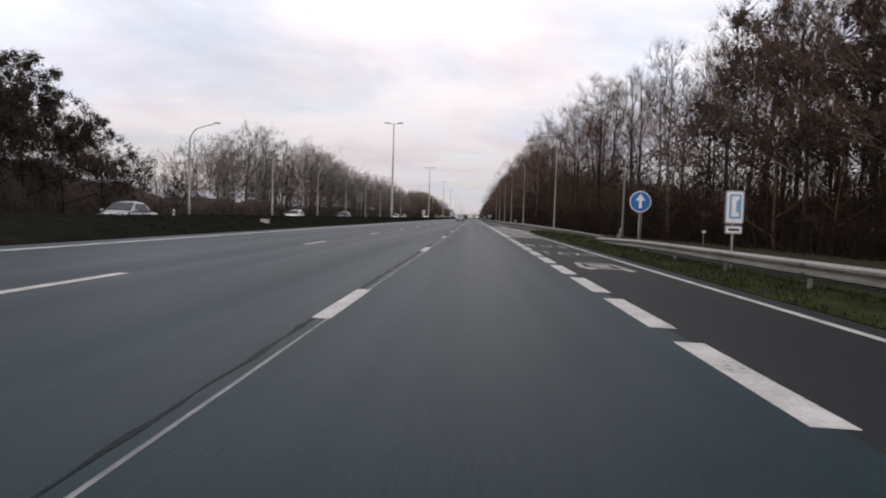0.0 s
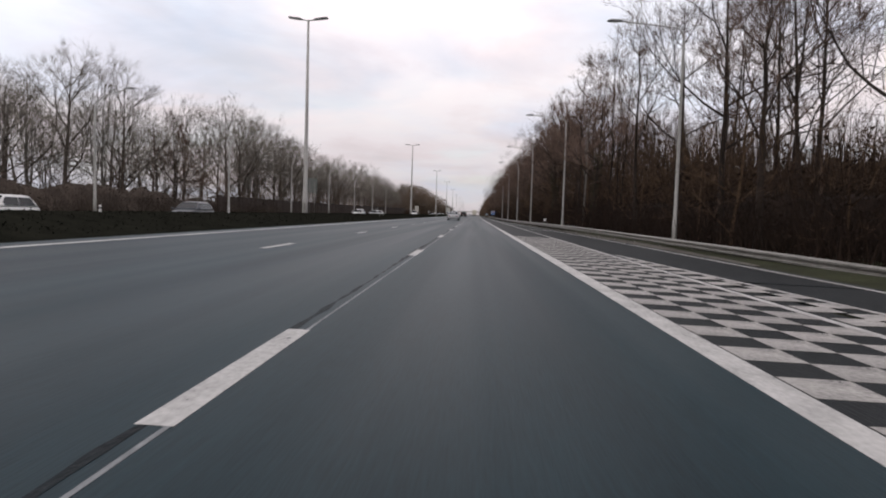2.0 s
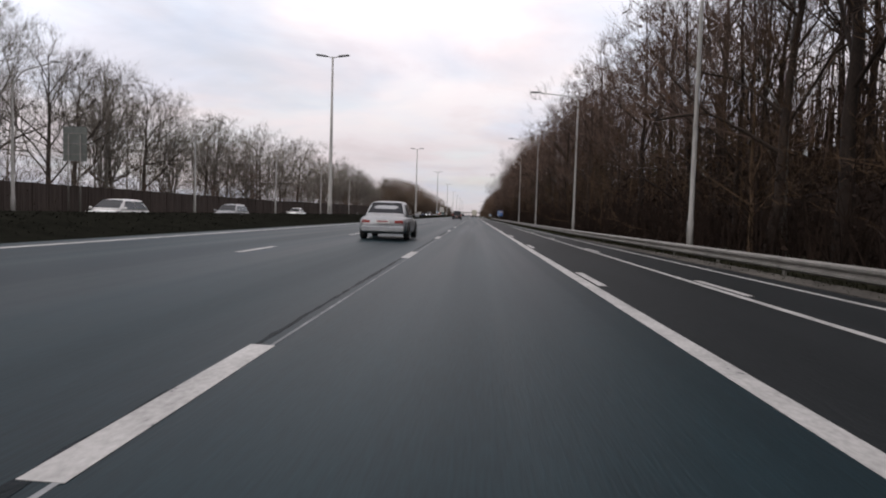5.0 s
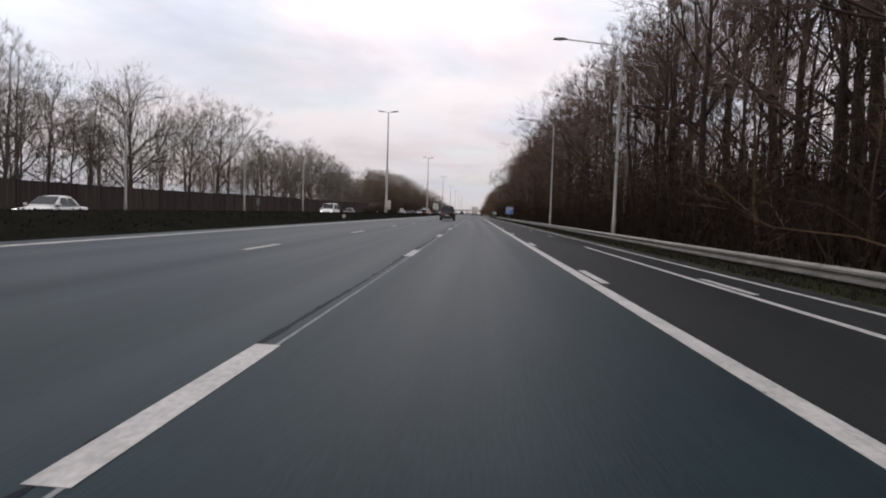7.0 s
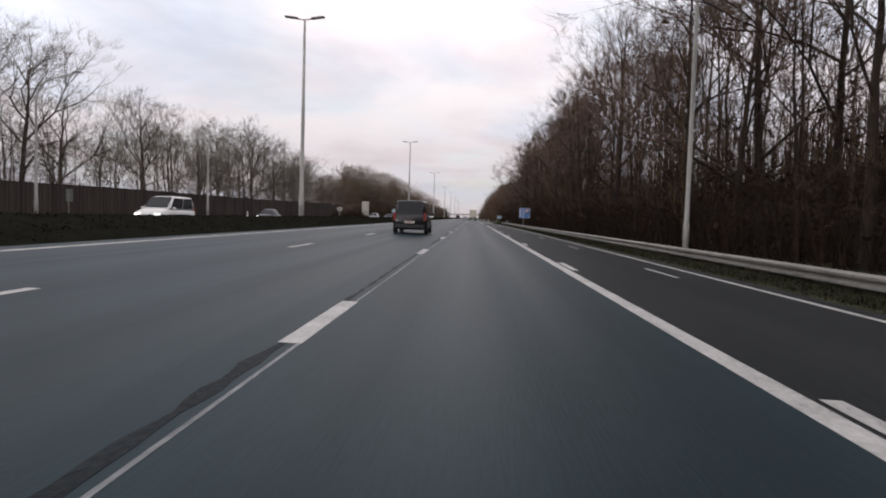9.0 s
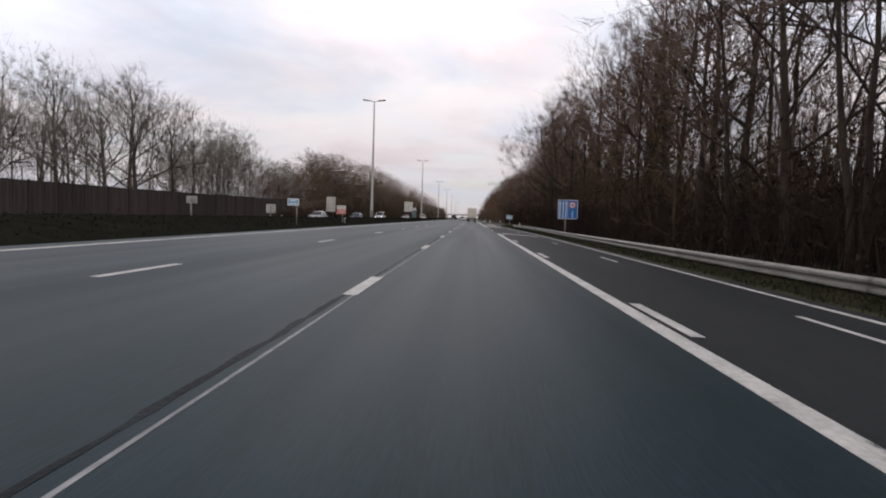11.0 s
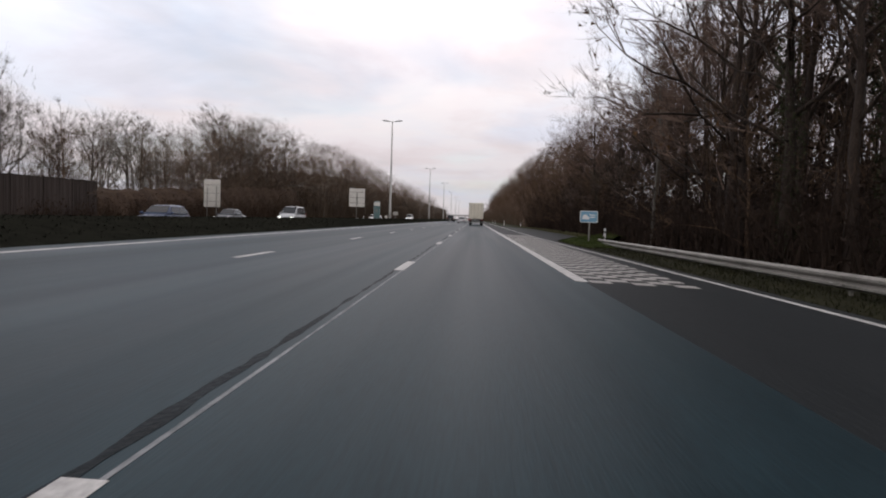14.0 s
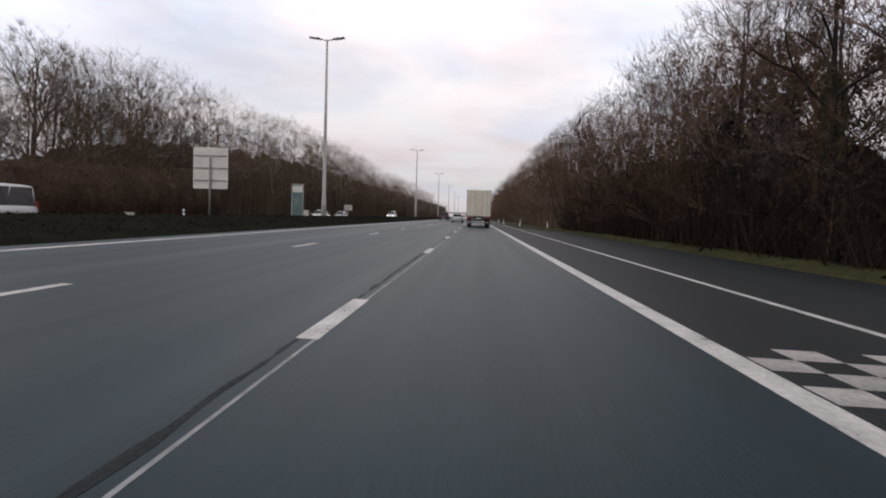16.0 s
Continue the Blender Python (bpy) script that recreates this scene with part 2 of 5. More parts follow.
TRIM = plain("black_plastic", (0.015, 0.015, 0.016), 0.55)
TAIL = plain("tail_lamp_red", (0.20, 0.018, 0.014), 0.3)
HEAD = plain("headlamp_glass", (0.75, 0.76, 0.78), 0.12)
HEAD_ON = plain("headlamp_lit", (1.0, 0.98, 0.92), 0.2, emit=3.0)
PLATE = plain("number_plate", (0.62, 0.62, 0.6), 0.5)
PLATE_BAR = plain("plate_bar", (0.25, 0.04, 0.04), 0.5)
CAR_PAINTS = {
    "silver": material("silver_paint", (0.30, 0.31, 0.32), (0.38, 0.39, 0.40), scale=1.0, rough=0.3, metal=0.5),
    "white": material("white_paint", (0.58, 0.58, 0.57), (0.70, 0.70, 0.69), scale=1.0, rough=0.3),
    "black": material("black_paint", (0.010, 0.010, 0.011), (0.020, 0.020, 0.021), scale=1.0, rough=0.25),
    "grey": material("dark_grey_paint", (0.06, 0.065, 0.075), (0.09, 0.095, 0.105), scale=1.0, rough=0.3, metal=0.3),
    "red": material("dull_red_paint", (0.20, 0.045, 0.04), (0.26, 0.06, 0.055), scale=1.0, rough=0.35),
    "blue": material("dark_blue_paint", (0.03, 0.045, 0.09), (0.045, 0.065, 0.12), scale=1.0, rough=0.3, metal=0.2)}
TARP = material("cream_tarpaulin", (0.44, 0.41, 0.34), (0.56, 0.53, 0.45), scale=0.9, rough=0.6, bump=0.2, fine=5)


# ---- mesh helpers ----
class Geo:
    """Collects vertices and faces of one mesh."""

    def __init__(self):
        self.v, self.f = [], []

    def add(self, verts, faces):
        k = len(self.v)
        self.v.extend(verts)
        self.f.extend([tuple(i + k for i in f) for f in faces])
        return self

    def box(self, x0, x1, y0, y1, z0, z1, c=0.0):
        """A box; c chamfers its twelve edges."""
        if c <= 0:
            vs = [(x, y, z) for x in (x0, x1) for y in (y0, y1) for z in (z0, z1)]
            return self.add(vs, [(0, 1, 3, 2), (4, 6, 7, 5), (0, 4, 5, 1), (2, 3, 7, 6), (0, 2, 6, 4), (1, 5, 7, 3)])
        ring = lambda z, d: [(x0 + d, y0 + c, z), (x0 + c, y0 + d, z), (x1 - c, y0 + d, z), (x1 - d, y0 + c, z),
                             (x1 - d, y1 - c, z), (x1 - c, y1 - d, z), (x0 + c, y1 - d, z), (x0 + d, y1 - c, z)]
        vs = ring(z0, c) + ring(z0 + c, 0) + ring(z1 - c, 0) + ring(z1, c)
        fs = [tuple(range(7, -1, -1)), tuple(range(24, 32))]
        for k in range(3):
            fs += [(8 * k + i, 8 * k + (i + 1) % 8, 8 * k + 8 + (i + 1) % 8, 8 * k + 8 + i) for i in range(8)]
        return self.add(vs, fs)

    def tube(self, pts, radii, n=6, cap=False):
        pts = [Vector(p) for p in pts]
        side = None
        vs, fs = [], []
        for i, p in enumerate(pts):
            d = (pts[min(i + 1, len(pts) - 1)] - pts[max(i - 1, 0)]).normalized()
            if side is None:
                side = d.cross(Vector((0, 0, 1)) if abs(d.z) < 0.9 else Vector((1, 0, 0))).normalized()
            side = (side - d * side.dot(d)).normalized()
            up = d.cross(side)
            for k in range(n):
                a = 2 * math.pi * k / n
                vs.append(tuple(p + (side * math.cos(a) + up * math.sin(a)) * radii[i]))
        for i in range(len(pts) - 1):
            fs += [(i * n + k, i * n + (k + 1) % n, (i + 1) * n + (k + 1) % n, (i + 1) * n + k) for k in range(n)]
        if cap:
            fs += [tuple(range(n - 1, -1, -1)), tuple(range((len(pts) - 1) * n, len(pts) * n))]
        return self.add(vs, fs)

    def spike(self, p, q, r):
        """A hair-thin twig: one sliver from p to q, turned at random."""
        d = q - p
        s = d.cross(Vector((random.gauss(0, 1), random.gauss(0, 1), random.gauss(0, 1)))).normalized() * r
        return self.add([tuple(p + s), tuple(p - s), tuple(q)], [(0, 1, 2)])

    def loft(self, rings, close=True):
        n = len(rings[0])
        vs = [p for r in rings for p in r]
        fs = []
        for i in range(len(rings) - 1):
            fs += [(i * n + k, i * n + (k + 1) % n, (i + 1) * n + (k + 1) % n, (i + 1) * n + k) for k in range(n)]
        if close:
            fs += [tuple(range(n - 1, -1, -1)), tuple(range((len(rings) - 1) * n, len(rings) * n))]
        return self.add(vs, fs)

    def plate(self, outline, y0, y1):
        """An outline in x and z, extruded along y."""
        return self.loft([[(x, y0, z) for x, z in outline], [(x, y1, z) for x, z in outline]])

    def prism(self, outline, x0, x1):
        """An outline in y and z, extruded along x."""
        return self.loft([[(x0, y, z) for y, z in outline], [(x1, y, z) for y, z in outline]])

    def mesh(self, name, mat, smooth=False):
        me = bpy.data.meshes.new(name)
        me.from_pydata(self.v, [], self.f)
        me.materials.append(mat)
        if smooth:
            me.polygons.foreach_set("use_smooth", [True] * len(me.polygons))
        me.update()
        return me


def fix(me):
    bm = bmesh.new()
    bm.from_mesh(me)
    bmesh.ops.recalc_face_normals(bm, faces=bm.faces)
    bm.to_mesh(me)
    bm.free()
    return me


def part(name, geo, mat, parent, label="", smooth=False):
    me = geo if isinstance(geo, bpy.types.Mesh) else fix(geo.mesh(name, mat, smooth))
    ob = new(name, me)
    ob.parent = parent
    return tagged(ob, label=label)


def thing(name, label, category, at=(0, 0, 0), turn=0, group=""):
    ob = new(name)
    ob.empty_display_size = 0.2
    ob.matrix_basis = pose(*at, 0, 0, turn)
    return tagged(ob, label, category, group)


def structure(name, geo, mat, label, category, smooth=False, kind="structure", mend=True):
    me = geo.mesh(name, mat, smooth)
    ob = new(name, fix(me) if mend else me)
    return tagged(ob, label, category, kind=kind)


def interp(v, table):
    """Piecewise linear."""
    if v <= table[0][0]:
        return table[0][1]
    for (a, p), (b, q) in zip(table, table[1:]):
        if v <= b:
            return p + (q - p) * (v - a) / (b - a)
    return table[-1][1]


# ---- lie of the land ----
FALL = 0.023                       # crossfall of the carriageway towards the right
Y0, Y1 = -60, 1500
LANE_1, LANE_2, EDGE_LEFT = -1.505, -5.06, -8.72
LINE_R, SHOULDER_LINE = 2.05, 4.45
# right edge of the asphalt along the road, with the slip road that joins
RIGHT_EDGE = [(-60, 4.85), (66, 4.85), (66.1, 8.2), (80, 8.0), (110, 7.5), (170, 6.2), (215, 5.85), (260, 5.75), (330, 5.75), (356, 5.4), (375, 4.95),
              (384, 4.95), (392.5, 9.1), (400, 9.3), (450, 9.2), (468, 4.95), (1500, 4.95)]
OUTER_LINE = [(-20, 14.5), (40, 9.4), (47, 8.75), (54, 8.2), (63, 7.85), (80, 7.65), (92, 7.5), (113, 6.75), (140, 6.2), (175, 5.62), (212, 5.4), (234, 5.32), (300, 5.35), (317, 5.42), (335, 5.35), (352, 5.12), (375, 4.55), (395, 4.36), (1500, 4.34)]
RAIL = [(40, 11.6), (60, 10.0), (95, 8.3), (120, 7.5), (170, 7.1), (230, 7.0), (300, 6.9), (340, 7.0), (384, 7.0)]


def lay(x, y):
    """Height of the pavement and the verges."""
    if x < -9.6:
        return interp(-x, [(9.6, 0.22), (15.2, 0.22), (19, -0.05), (29, -0.12), (36, 0.15), (60, 0.3)])
    e = max(interp(y, RIGHT_EDGE), interp(y, OUTER_LINE) + 0.4 if y < 66.2 else 0)
    if x <= e:
        return -FALL * x
    return -FALL * e + interp(y, [(335, 0.10), (352, 0.01), (386, 0.01), (395, 0.10)]) * min(x - e, 1.6) - 0.06 * max(0, min(x - e - 1.6, 4))


def rail_top(x, y):
    e = max(interp(y, RIGHT_EDGE), interp(y, OUTER_LINE) + 0.4 if y < 66.2 else 0)
    return -FALL * e - 0.11 * max(0, min(x - e, 2.2)) + 0.64 - interp(y, [(52, 0.36), (60, 0.22), (75, 0.12), (100, 0.05), (150, 0.10), (180, 0.13), (240, 0.09), (320, 0.12), (350, 0.06), (382, 0.12)])


# ---- ground and roads ----
g = Geo()
xs = [-900, -200, -60, -36, -29, -15, -12, -9.5, -4, 0, 4.8, 5.5, 6.5, 7.5, 8.6, 9.6, 11, 14, 25, 60, 200, 900]
ys = [-200, -60] + list(range(-40, 480, 6)) + [500, 560, 640, 760, 900, 1100, 1500, 3000]
for y in ys:
    for x in xs:
        soft = 0.05 * noise.noise((x * 0.5, y * 0.3, 0)) if (x > 9 or x < -29) else 0
        g.v.append((x, y, lay(x, y) - 0.05 + soft))
n = len(xs)
g.f = [(j * n + i, j * n + i + 1, (j + 1) * n + i + 1, (j + 1) * n + i) for j in range(len(ys) - 1) for i in range(n - 1)]
ground = structure("ground", g, GROUND, "dark damp soil and short winter grass beside the motorway", "ground")


def strip(geo, left, right, y0, y1, step=6.0, lift=0.0, thick=0.06, cols=1):
    """A slab between two edges (functions of y), on the lie of the land."""
    k = max(1, int(math.ceil((y1 - y0) / step)))
    rings = []
    for i in range(k + 1):
        y = y0 + (y1 - y0) * i / k
        a, b = left(y), right(y)
        top = [(a + (b - a) * c / cols, y, lay(a + (b - a) * c / cols, y) + lift) for c in range(cols + 1)]
        rings.append(top + [(b, y, lay(b, y) + lift - thick), (a, y, lay(a, y) + lift - thick)])
    return geo.loft(rings)


road = structure("road", strip(Geo(), lambda y: -9.45, lambda y: 2.06, Y0, Y1, 40, cols=1), ASPHALT,
                 "damp blue-grey asphalt carriageway with three lanes", "road")
g = Geo()
strip(g, lambda y: interp(y, [(-20, 10.6), (44, 6.6), (53, 5.9), (66, 4.853)]), lambda y: interp(y, OUTER_LINE) + 0.4, -20, 66, 4)
strip(g, lambda y: 4.853, lambda y: max(4.86, interp(y, RIGHT_EDGE)), 66.2, 470, 3)
bus_lane = structure("bus_lane", strip(Geo(), lambda y: 2.062, lambda y: 4.85, Y0, Y1, 40), SHOULDER, "darker brownish asphalt of the bus lane and hard shoulder", "road")
slip_road = structure("slip_road", g, SHOULDER, "older dark asphalt of the joining slip road and hard shoulder", "road")
g = Geo()
strip(g, lambda y: -28.6, lambda y: -15.2, Y0, Y1, 60)
structure("road_opposite", g, ASPHALT, "asphalt of the opposite carriageway behind the median", "road")


def mark(name, x0, x1, y0, y1, mat=PAINT, parent=None, label="", skew=0.0, lift=0.004):
    """A painted bar; skew shifts its far end sideways."""
    geo = strip(Geo(), lambda y: x0 + skew * (y - y0) / (y1 - y0), lambda y: x1 + skew * (y - y0) / (y1 - y0), y0, y1, 12.0, lift, 0.003)
    return part(name, geo, mat, parent or road, label)


def winding(name, centre, half, y0, y1, parent, mat=PAINT, step=4.0, lift=0.004):
    wide = half if callable(half) else (lambda y: half)
    return part(name, strip(Geo(), lambda y: centre(y) - wide(y), lambda y: centre(y) + wide(y), y0, y1, step, lift, 0.003), mat, parent)


# joints along the lane line: a pale seam with a ragged black seal beside it
winding("pale_joint", lambda y: LANE_1 + 0.065 + 0.012 * noise.noise((y * 0.15, 0, 0)), lambda y: max(0.006, 0.015 + 0.009 * noise.noise((y * 0.8, 7, 0))), Y0, 600, road, JOINT, 1.2, 0.0025)
def seal_mid(y):
    return LANE_1 - 0.055 + 0.03 * noise.noise((y * 0.22, 3, 0)) + 0.02 * noise.noise((y * 1.3, 6, 0))


def seal_half(y):
    return max(0.002, 0.022 + 0.055 * noise.noise((y * 0.12, 8, 0)) + 0.03 * noise.noise((y * 1.7, 2, 0)) + 0.02 * noise.noise((y * 4.1, 12, 0)))


g = strip(Geo(), lambda q: seal_mid(q) - seal_half(q) * 1.5, lambda q: seal_mid(q) + seal_half(q) * 0.9, -20, 430, 0.22, 0.002, 0.002)
tagged(part("joint_seal", g, SEAL, road, "ragged black joint sealant"), kind="stuff")

winding("edge_line", lambda y: EDGE_LEFT, 0.10, Y0, Y1, road, step=60)
k = -2
while 6.01 + 12.5 * k < 700:
    y = 6.01 + 12.5 * k + {7: 0.37, 29: 0.6}.get(k, 0.0)     # two dashes were painted late
    mark("lane_dash", LANE_1 - 0.095, LANE_1 + 0.095, y, y + 2.5)
    y = 12.5 * k + interp(12.5 * k, [(0, 6.3), (60, 5.7), (95, 4.8), (180, 5.1), (218, 5.5), (243, 5.8), (305, 6.8), (360, 6.8), (400, 5.4)])
    mark("lane_dash", LANE_2 - 0.075, LANE_2 + 0.075, y, y + 2.5)
    k += 1
for k in range(-4, 8):                                     # block line along the bus lane
    mark("block_dash", LINE_R - 0.17, LINE_R + 0.12, 13.45 + 3.25 * k - 3.5, 13.45 + 3.25 * k - 1.05)
winding("lane_line", lambda y: LINE_R + interp(y, [(85, 0.0), (120, -0.01), (240, -0.01), (300, 0.06)]), lambda y: interp(y, [(88, 0.14), (125, 0.105)]), 37.6, 321.4, road, step=9)
for y in (331.5, 343.9):
    mark("lane_dash", LINE_R - 0.10, LINE_R + 0.08, y, y + 2.6)
winding("lane_line", lambda y: LINE_R - 0.04, 0.13, 355.8, Y1, road, step=60)
for k in range(-4, 12):
    y = 178 + 12.5 * k
    if 128 < y < 318:
        o = interp(y, [(178, -0.9), (216, -0.5), (241, 0.1), (316, 2.6)])
        q = interp(y, [(240, 0.16), (316, 0.29)])
        mark("shadow_dash", LINE_R + q, LINE_R + q + 0.15, y + o, y + o + 2.5)
winding("shoulder_line", lambda y: SHOULDER_LINE - 0.09, 0.07, Y0, 204, road, step=20)
for k in range(-6, 14):
    y = 177.6 + 12.5 * k
    if 105 < y < 200:
        mark("shadow_dash", SHOULDER_LINE + 0.08, SHOULDER_LINE + 0.22, y - 0.8, y + 1.7)
    elif 206 < y < 350 and not 312 < y < 320:
        o = interp(y, [(215, -0.7), (240, 0.0), (300, 2.2), (328, 2.9)])
        mark("thin_dash", SHOULDER_LINE - 0.09, SHOULDER_LINE + 0.01, y + o, y + o + 2.5)
winding("outer_line", lambda y: interp(y, OUTER_LINE), 0.07, -20, 1400, slip_road, step=5)
winding("gore_line", lambda y: interp(y, [(50, 6.35), (58, 5.95), (65, 5.4), (74, 4.62)]), 0.06, 50, 74, slip_road)


def lane_arrow(tip, tail, wide):
    """A merge arrow: a long slanting shaft with a barbed head, painted flat."""
    (x0, y0), (x1, y1) = tip, tail
    d = Vector((x1 - x0, y1 - y0))
    nrm = Vector((-d.y, d.x)).normalized()
    pts = []
    for t, w in ((0, 0), (0.42, wide), (0.34, wide * 0.38), (1, wide * 0.30), (1, -wide * 0.30), (0.34, -wide * 0.38), (0.42, -wide), ):
        q = Vector((x0, y0)) + d * t + nrm * w
        pts.append((q.x, q.y))
    geo = Geo()
    geo.loft([[(x, y, lay(x, y) + z) for x, y in pts] for z in (0.002, 0.006)])
    return part("lane_arrow", geo, PAINT, road, "white painted merge arrow")


bent = [(2.25, 323.65), (3.4, 323.2), (3.08, 322.5), (4.58, 320.3), (4.84, 317.9), (4.64, 317.85), (4.38, 319.2), (2.85, 321.6), (3.2, 319.95)]
part("lane_arrow", Geo().loft([[(x, y, lay(x, y) + z) for x, y in bent] for z in (0.002, 0.006)]), PAINT, road, "white painted bent merge arrow")
# a painted bus seen from the front: body outline, crossbar, feet
g = Geo()
for quad in ([(2.84, 17.05), (3.64, 17.1), (3.66, 17.3), (2.84, 17.25)], [(2.72, 17.2), (2.86, 17.2), (2.74, 15.6), (2.58, 15.6)], [(3.62, 17.3), (3.76, 17.1), (3.84, 15.4), (3.70, 15.4)],
             [(2.60, 15.6), (3.80, 15.6), (3.80, 15.38), (2.62, 15.38)], [(2.66, 15.38), (2.90, 15.38), (2.90, 14.92), (2.70, 14.92)], [(3.60, 15.38), (3.84, 15.38), (3.82, 14.86), (3.62, 14.86)],
             [(2.96, 16.75), (3.50, 16.75), (3.52, 16.15), (2.98, 16.15)], [(3.05, 16.0), (3.45, 16.0), (3.45, 15.82), (3.05, 15.82)]):
    g.loft([[(x, y, lay(x, y) + z) for x, y in quad] for z in (0.001, 0.005)])
part("bus_symbol", g, CHEQUER, road, "worn white painted bus symbol")
lane_arrow((4.6, 113.0), (7.0, 108.3), 0.36)
# the words BUS and TAXI in long painted letters
for word, gap, x, y, sx, sy in (("BUS", 1.75, 3.12, 26.6, 0.69, 2.9), ("TAXI", 1.5, 3.21, 21.0, 0.60, 2.72)):
    txt = bpy.data.curves.new("painted_lettering", "FONT")
    txt.body, txt.size, txt.extrude, txt.align_x, txt.space_character = word, 1.0, 0.002, "CENTER", gap
    txt.materials.append(CHEQUER)
    ob = tagged(new("painted_lettering", txt), "long worn white letters painted on the lane")
    ob.parent = road
    ob.matrix_basis = Matrix.Translation((x, y, -FALL * x + 0.003)) @ Matrix.Rotation(math.atan(FALL), 4, "Y") @ Matrix.Diagonal((sx, sy, 1, 1))


def chequer(y0, y1, x0, x1, cols=4, row=0.55):
    """Alternate painted squares between the lane line and the shoulder line."""
    cell = (x1 - x0) / cols
    made = {}
    field = tagged(thing("chequered_marking", "white chequered no-driving area painted on dark asphalt", "road marking"), kind="structure")
    j = 0
    while y0 + j * row < y1:
        for c in range(cols):
            if (c + j) % 2 == 0:
                x, y = x0 + c * cell, y0 + j * row
                if not made:
                    geo = Geo().box(0, cell, 0, row, 0, 0.003)
                    geo.v = [(a, b, z - FALL * a) for a, b, z in geo.v]
                    made[0] = fix(geo.mesh("painted_square", CHEQUER))
                sq = part("painted_square", made[0], CHEQUER, field)
                sq.location = (x, y, lay(x, y) + 0.002)
        j += 1


chequer(38.6, 88.2, 2.21, 4.31)
chequer(355.7, 394.1, 2.17, 4.20, 5, 0.46)
g = Geo()
for j in range(38):
    y = 52 + j * 0.55
    a, b = 4.50, interp(y, [(50, 6.35), (58, 5.95), (65, 5.4), (74, 4.62)]) - 0.05
    x, c = a, 0
    while x < b:
        if (c + j) % 2 == 0 and (y > 66 or x + 0.5 > interp(y, [(44, 6.6), (53, 5.9), (66, 4.853)]) or x < 4.6):
            q = min(x + 0.52, b)
            g.box(x, q, y, y + 0.55, lay(x, y) + 0.001, lay(x, y) + 0.006)
        x += 0.52
        c += 1
tagged(part("gore_chequer", g, CHEQUER, slip_road, "worn white chequers on the gore"), kind="stuff")

# ---- the median: a dark planted bank with posts and lamps ----
g = Geo()
prof = [(-9.42, 0.19), (-9.9, 0.30), (-10.7, 0.44), (-11.6, 0.62), (-12.3, 0.77), (-13.0, 0.80), (-13.9, 0.78), (-14.6, 0.55), (-15.2, 0.24)]
ysm = list(np.arange(-60, 480, 1.5)) + list(range(490, 1500, 20))
for y in ysm:
    for i, (x, z) in enumerate(prof):
        w = 0.10 * noise.noise((x * 1.3, y * 0.5, 4)) + 0.05 * noise.noise((x * 3, y * 1.6, 9)) if 0 < i < len(prof) - 1 else 0
        g.v.append((x + w * 0.5, float(y), z + (w if i < 4 else w * 0.35)))
n = len(prof)
g.f = [(j * n + i, (j + 1) * n + i, (j + 1) * n + i + 1, j * n + i + 1) for j in range(len(ysm) - 1) for i in range(n - 1)]
median = structure("median_bank", g, HEDGE, "low dark planted bank between the carriageways", "hedge", smooth=True)


def scatter_leaves(count, where, size, seed, tris=1):
    """Small leaf triangles round the places that where(rng) gives."""
    rng = np.random.default_rng(seed)
    c = where(rng, count)
    d = rng.normal(size=(count, 3, 3)) * size
    v = (c[:, None, :] + d).reshape(-1, 3)
    f = np.arange(count * 3).reshape(-1, 3)
    return v, f


def stuff_mesh(name, v, f, mat, label, category):
    me = bpy.data.meshes.new(name)
    me.from_pydata(v.tolist() if hasattr(v, "tolist") else v, [], f.tolist() if hasattr(f, "tolist") else f)
    me.materials.append(mat)
    return tagged(new(name, me), label, category, kind="stuff")


def median_places(rng, n):
    y = rng.uniform(20, 470, n)
    x = -9.6 - 3.6 * rng.random(n) ** 0.8
    z = np.interp(-x, [9.42, 9.9, 10.7, 11.6, 12.3, 13.3], [0.19, 0.30, 0.44, 0.62, 0.77, 0.79])
    return np.stack([x, y, z + rng.uniform(-0.02, 0.10, n) * np.where(x < -12, 0.4, 1)], 1)


stuff_mesh("median_foliage", *scatter_leaves(42000, median_places, 0.03, 5), HEDGE, "dark evergreen leaves of the median planting", "foliage")


def verge_blades(seed, count, y0, y1, wide):
    rng = np.random.default_rng(seed)
    y = rng.uniform(y0, y1, count)
    u = rng.random(count)
    v = np.empty((count, 3, 3))
    for i in range(count):
        e = max(interp(y[i], RIGHT_EDGE), 0)
        x = e + 0.12 + u[i] * wide
        z = lay(x, y[i]) - 0.06
        h = rng.uniform(0.05, 0.15)
        a = rng.uniform(0, math.pi)
        dx, dy = 0.02 * math.cos(a), 0.02 * math.sin(a)
        v[i] = ((x - dx, y[i] - dy, z), (x + dx, y[i] + dy, z), (x + rng.normal() * 0.04, y[i] + rng.normal() * 0.04, z + h))
    return v.reshape(-1, 3), np.arange(count * 3).reshape(-1, 3)


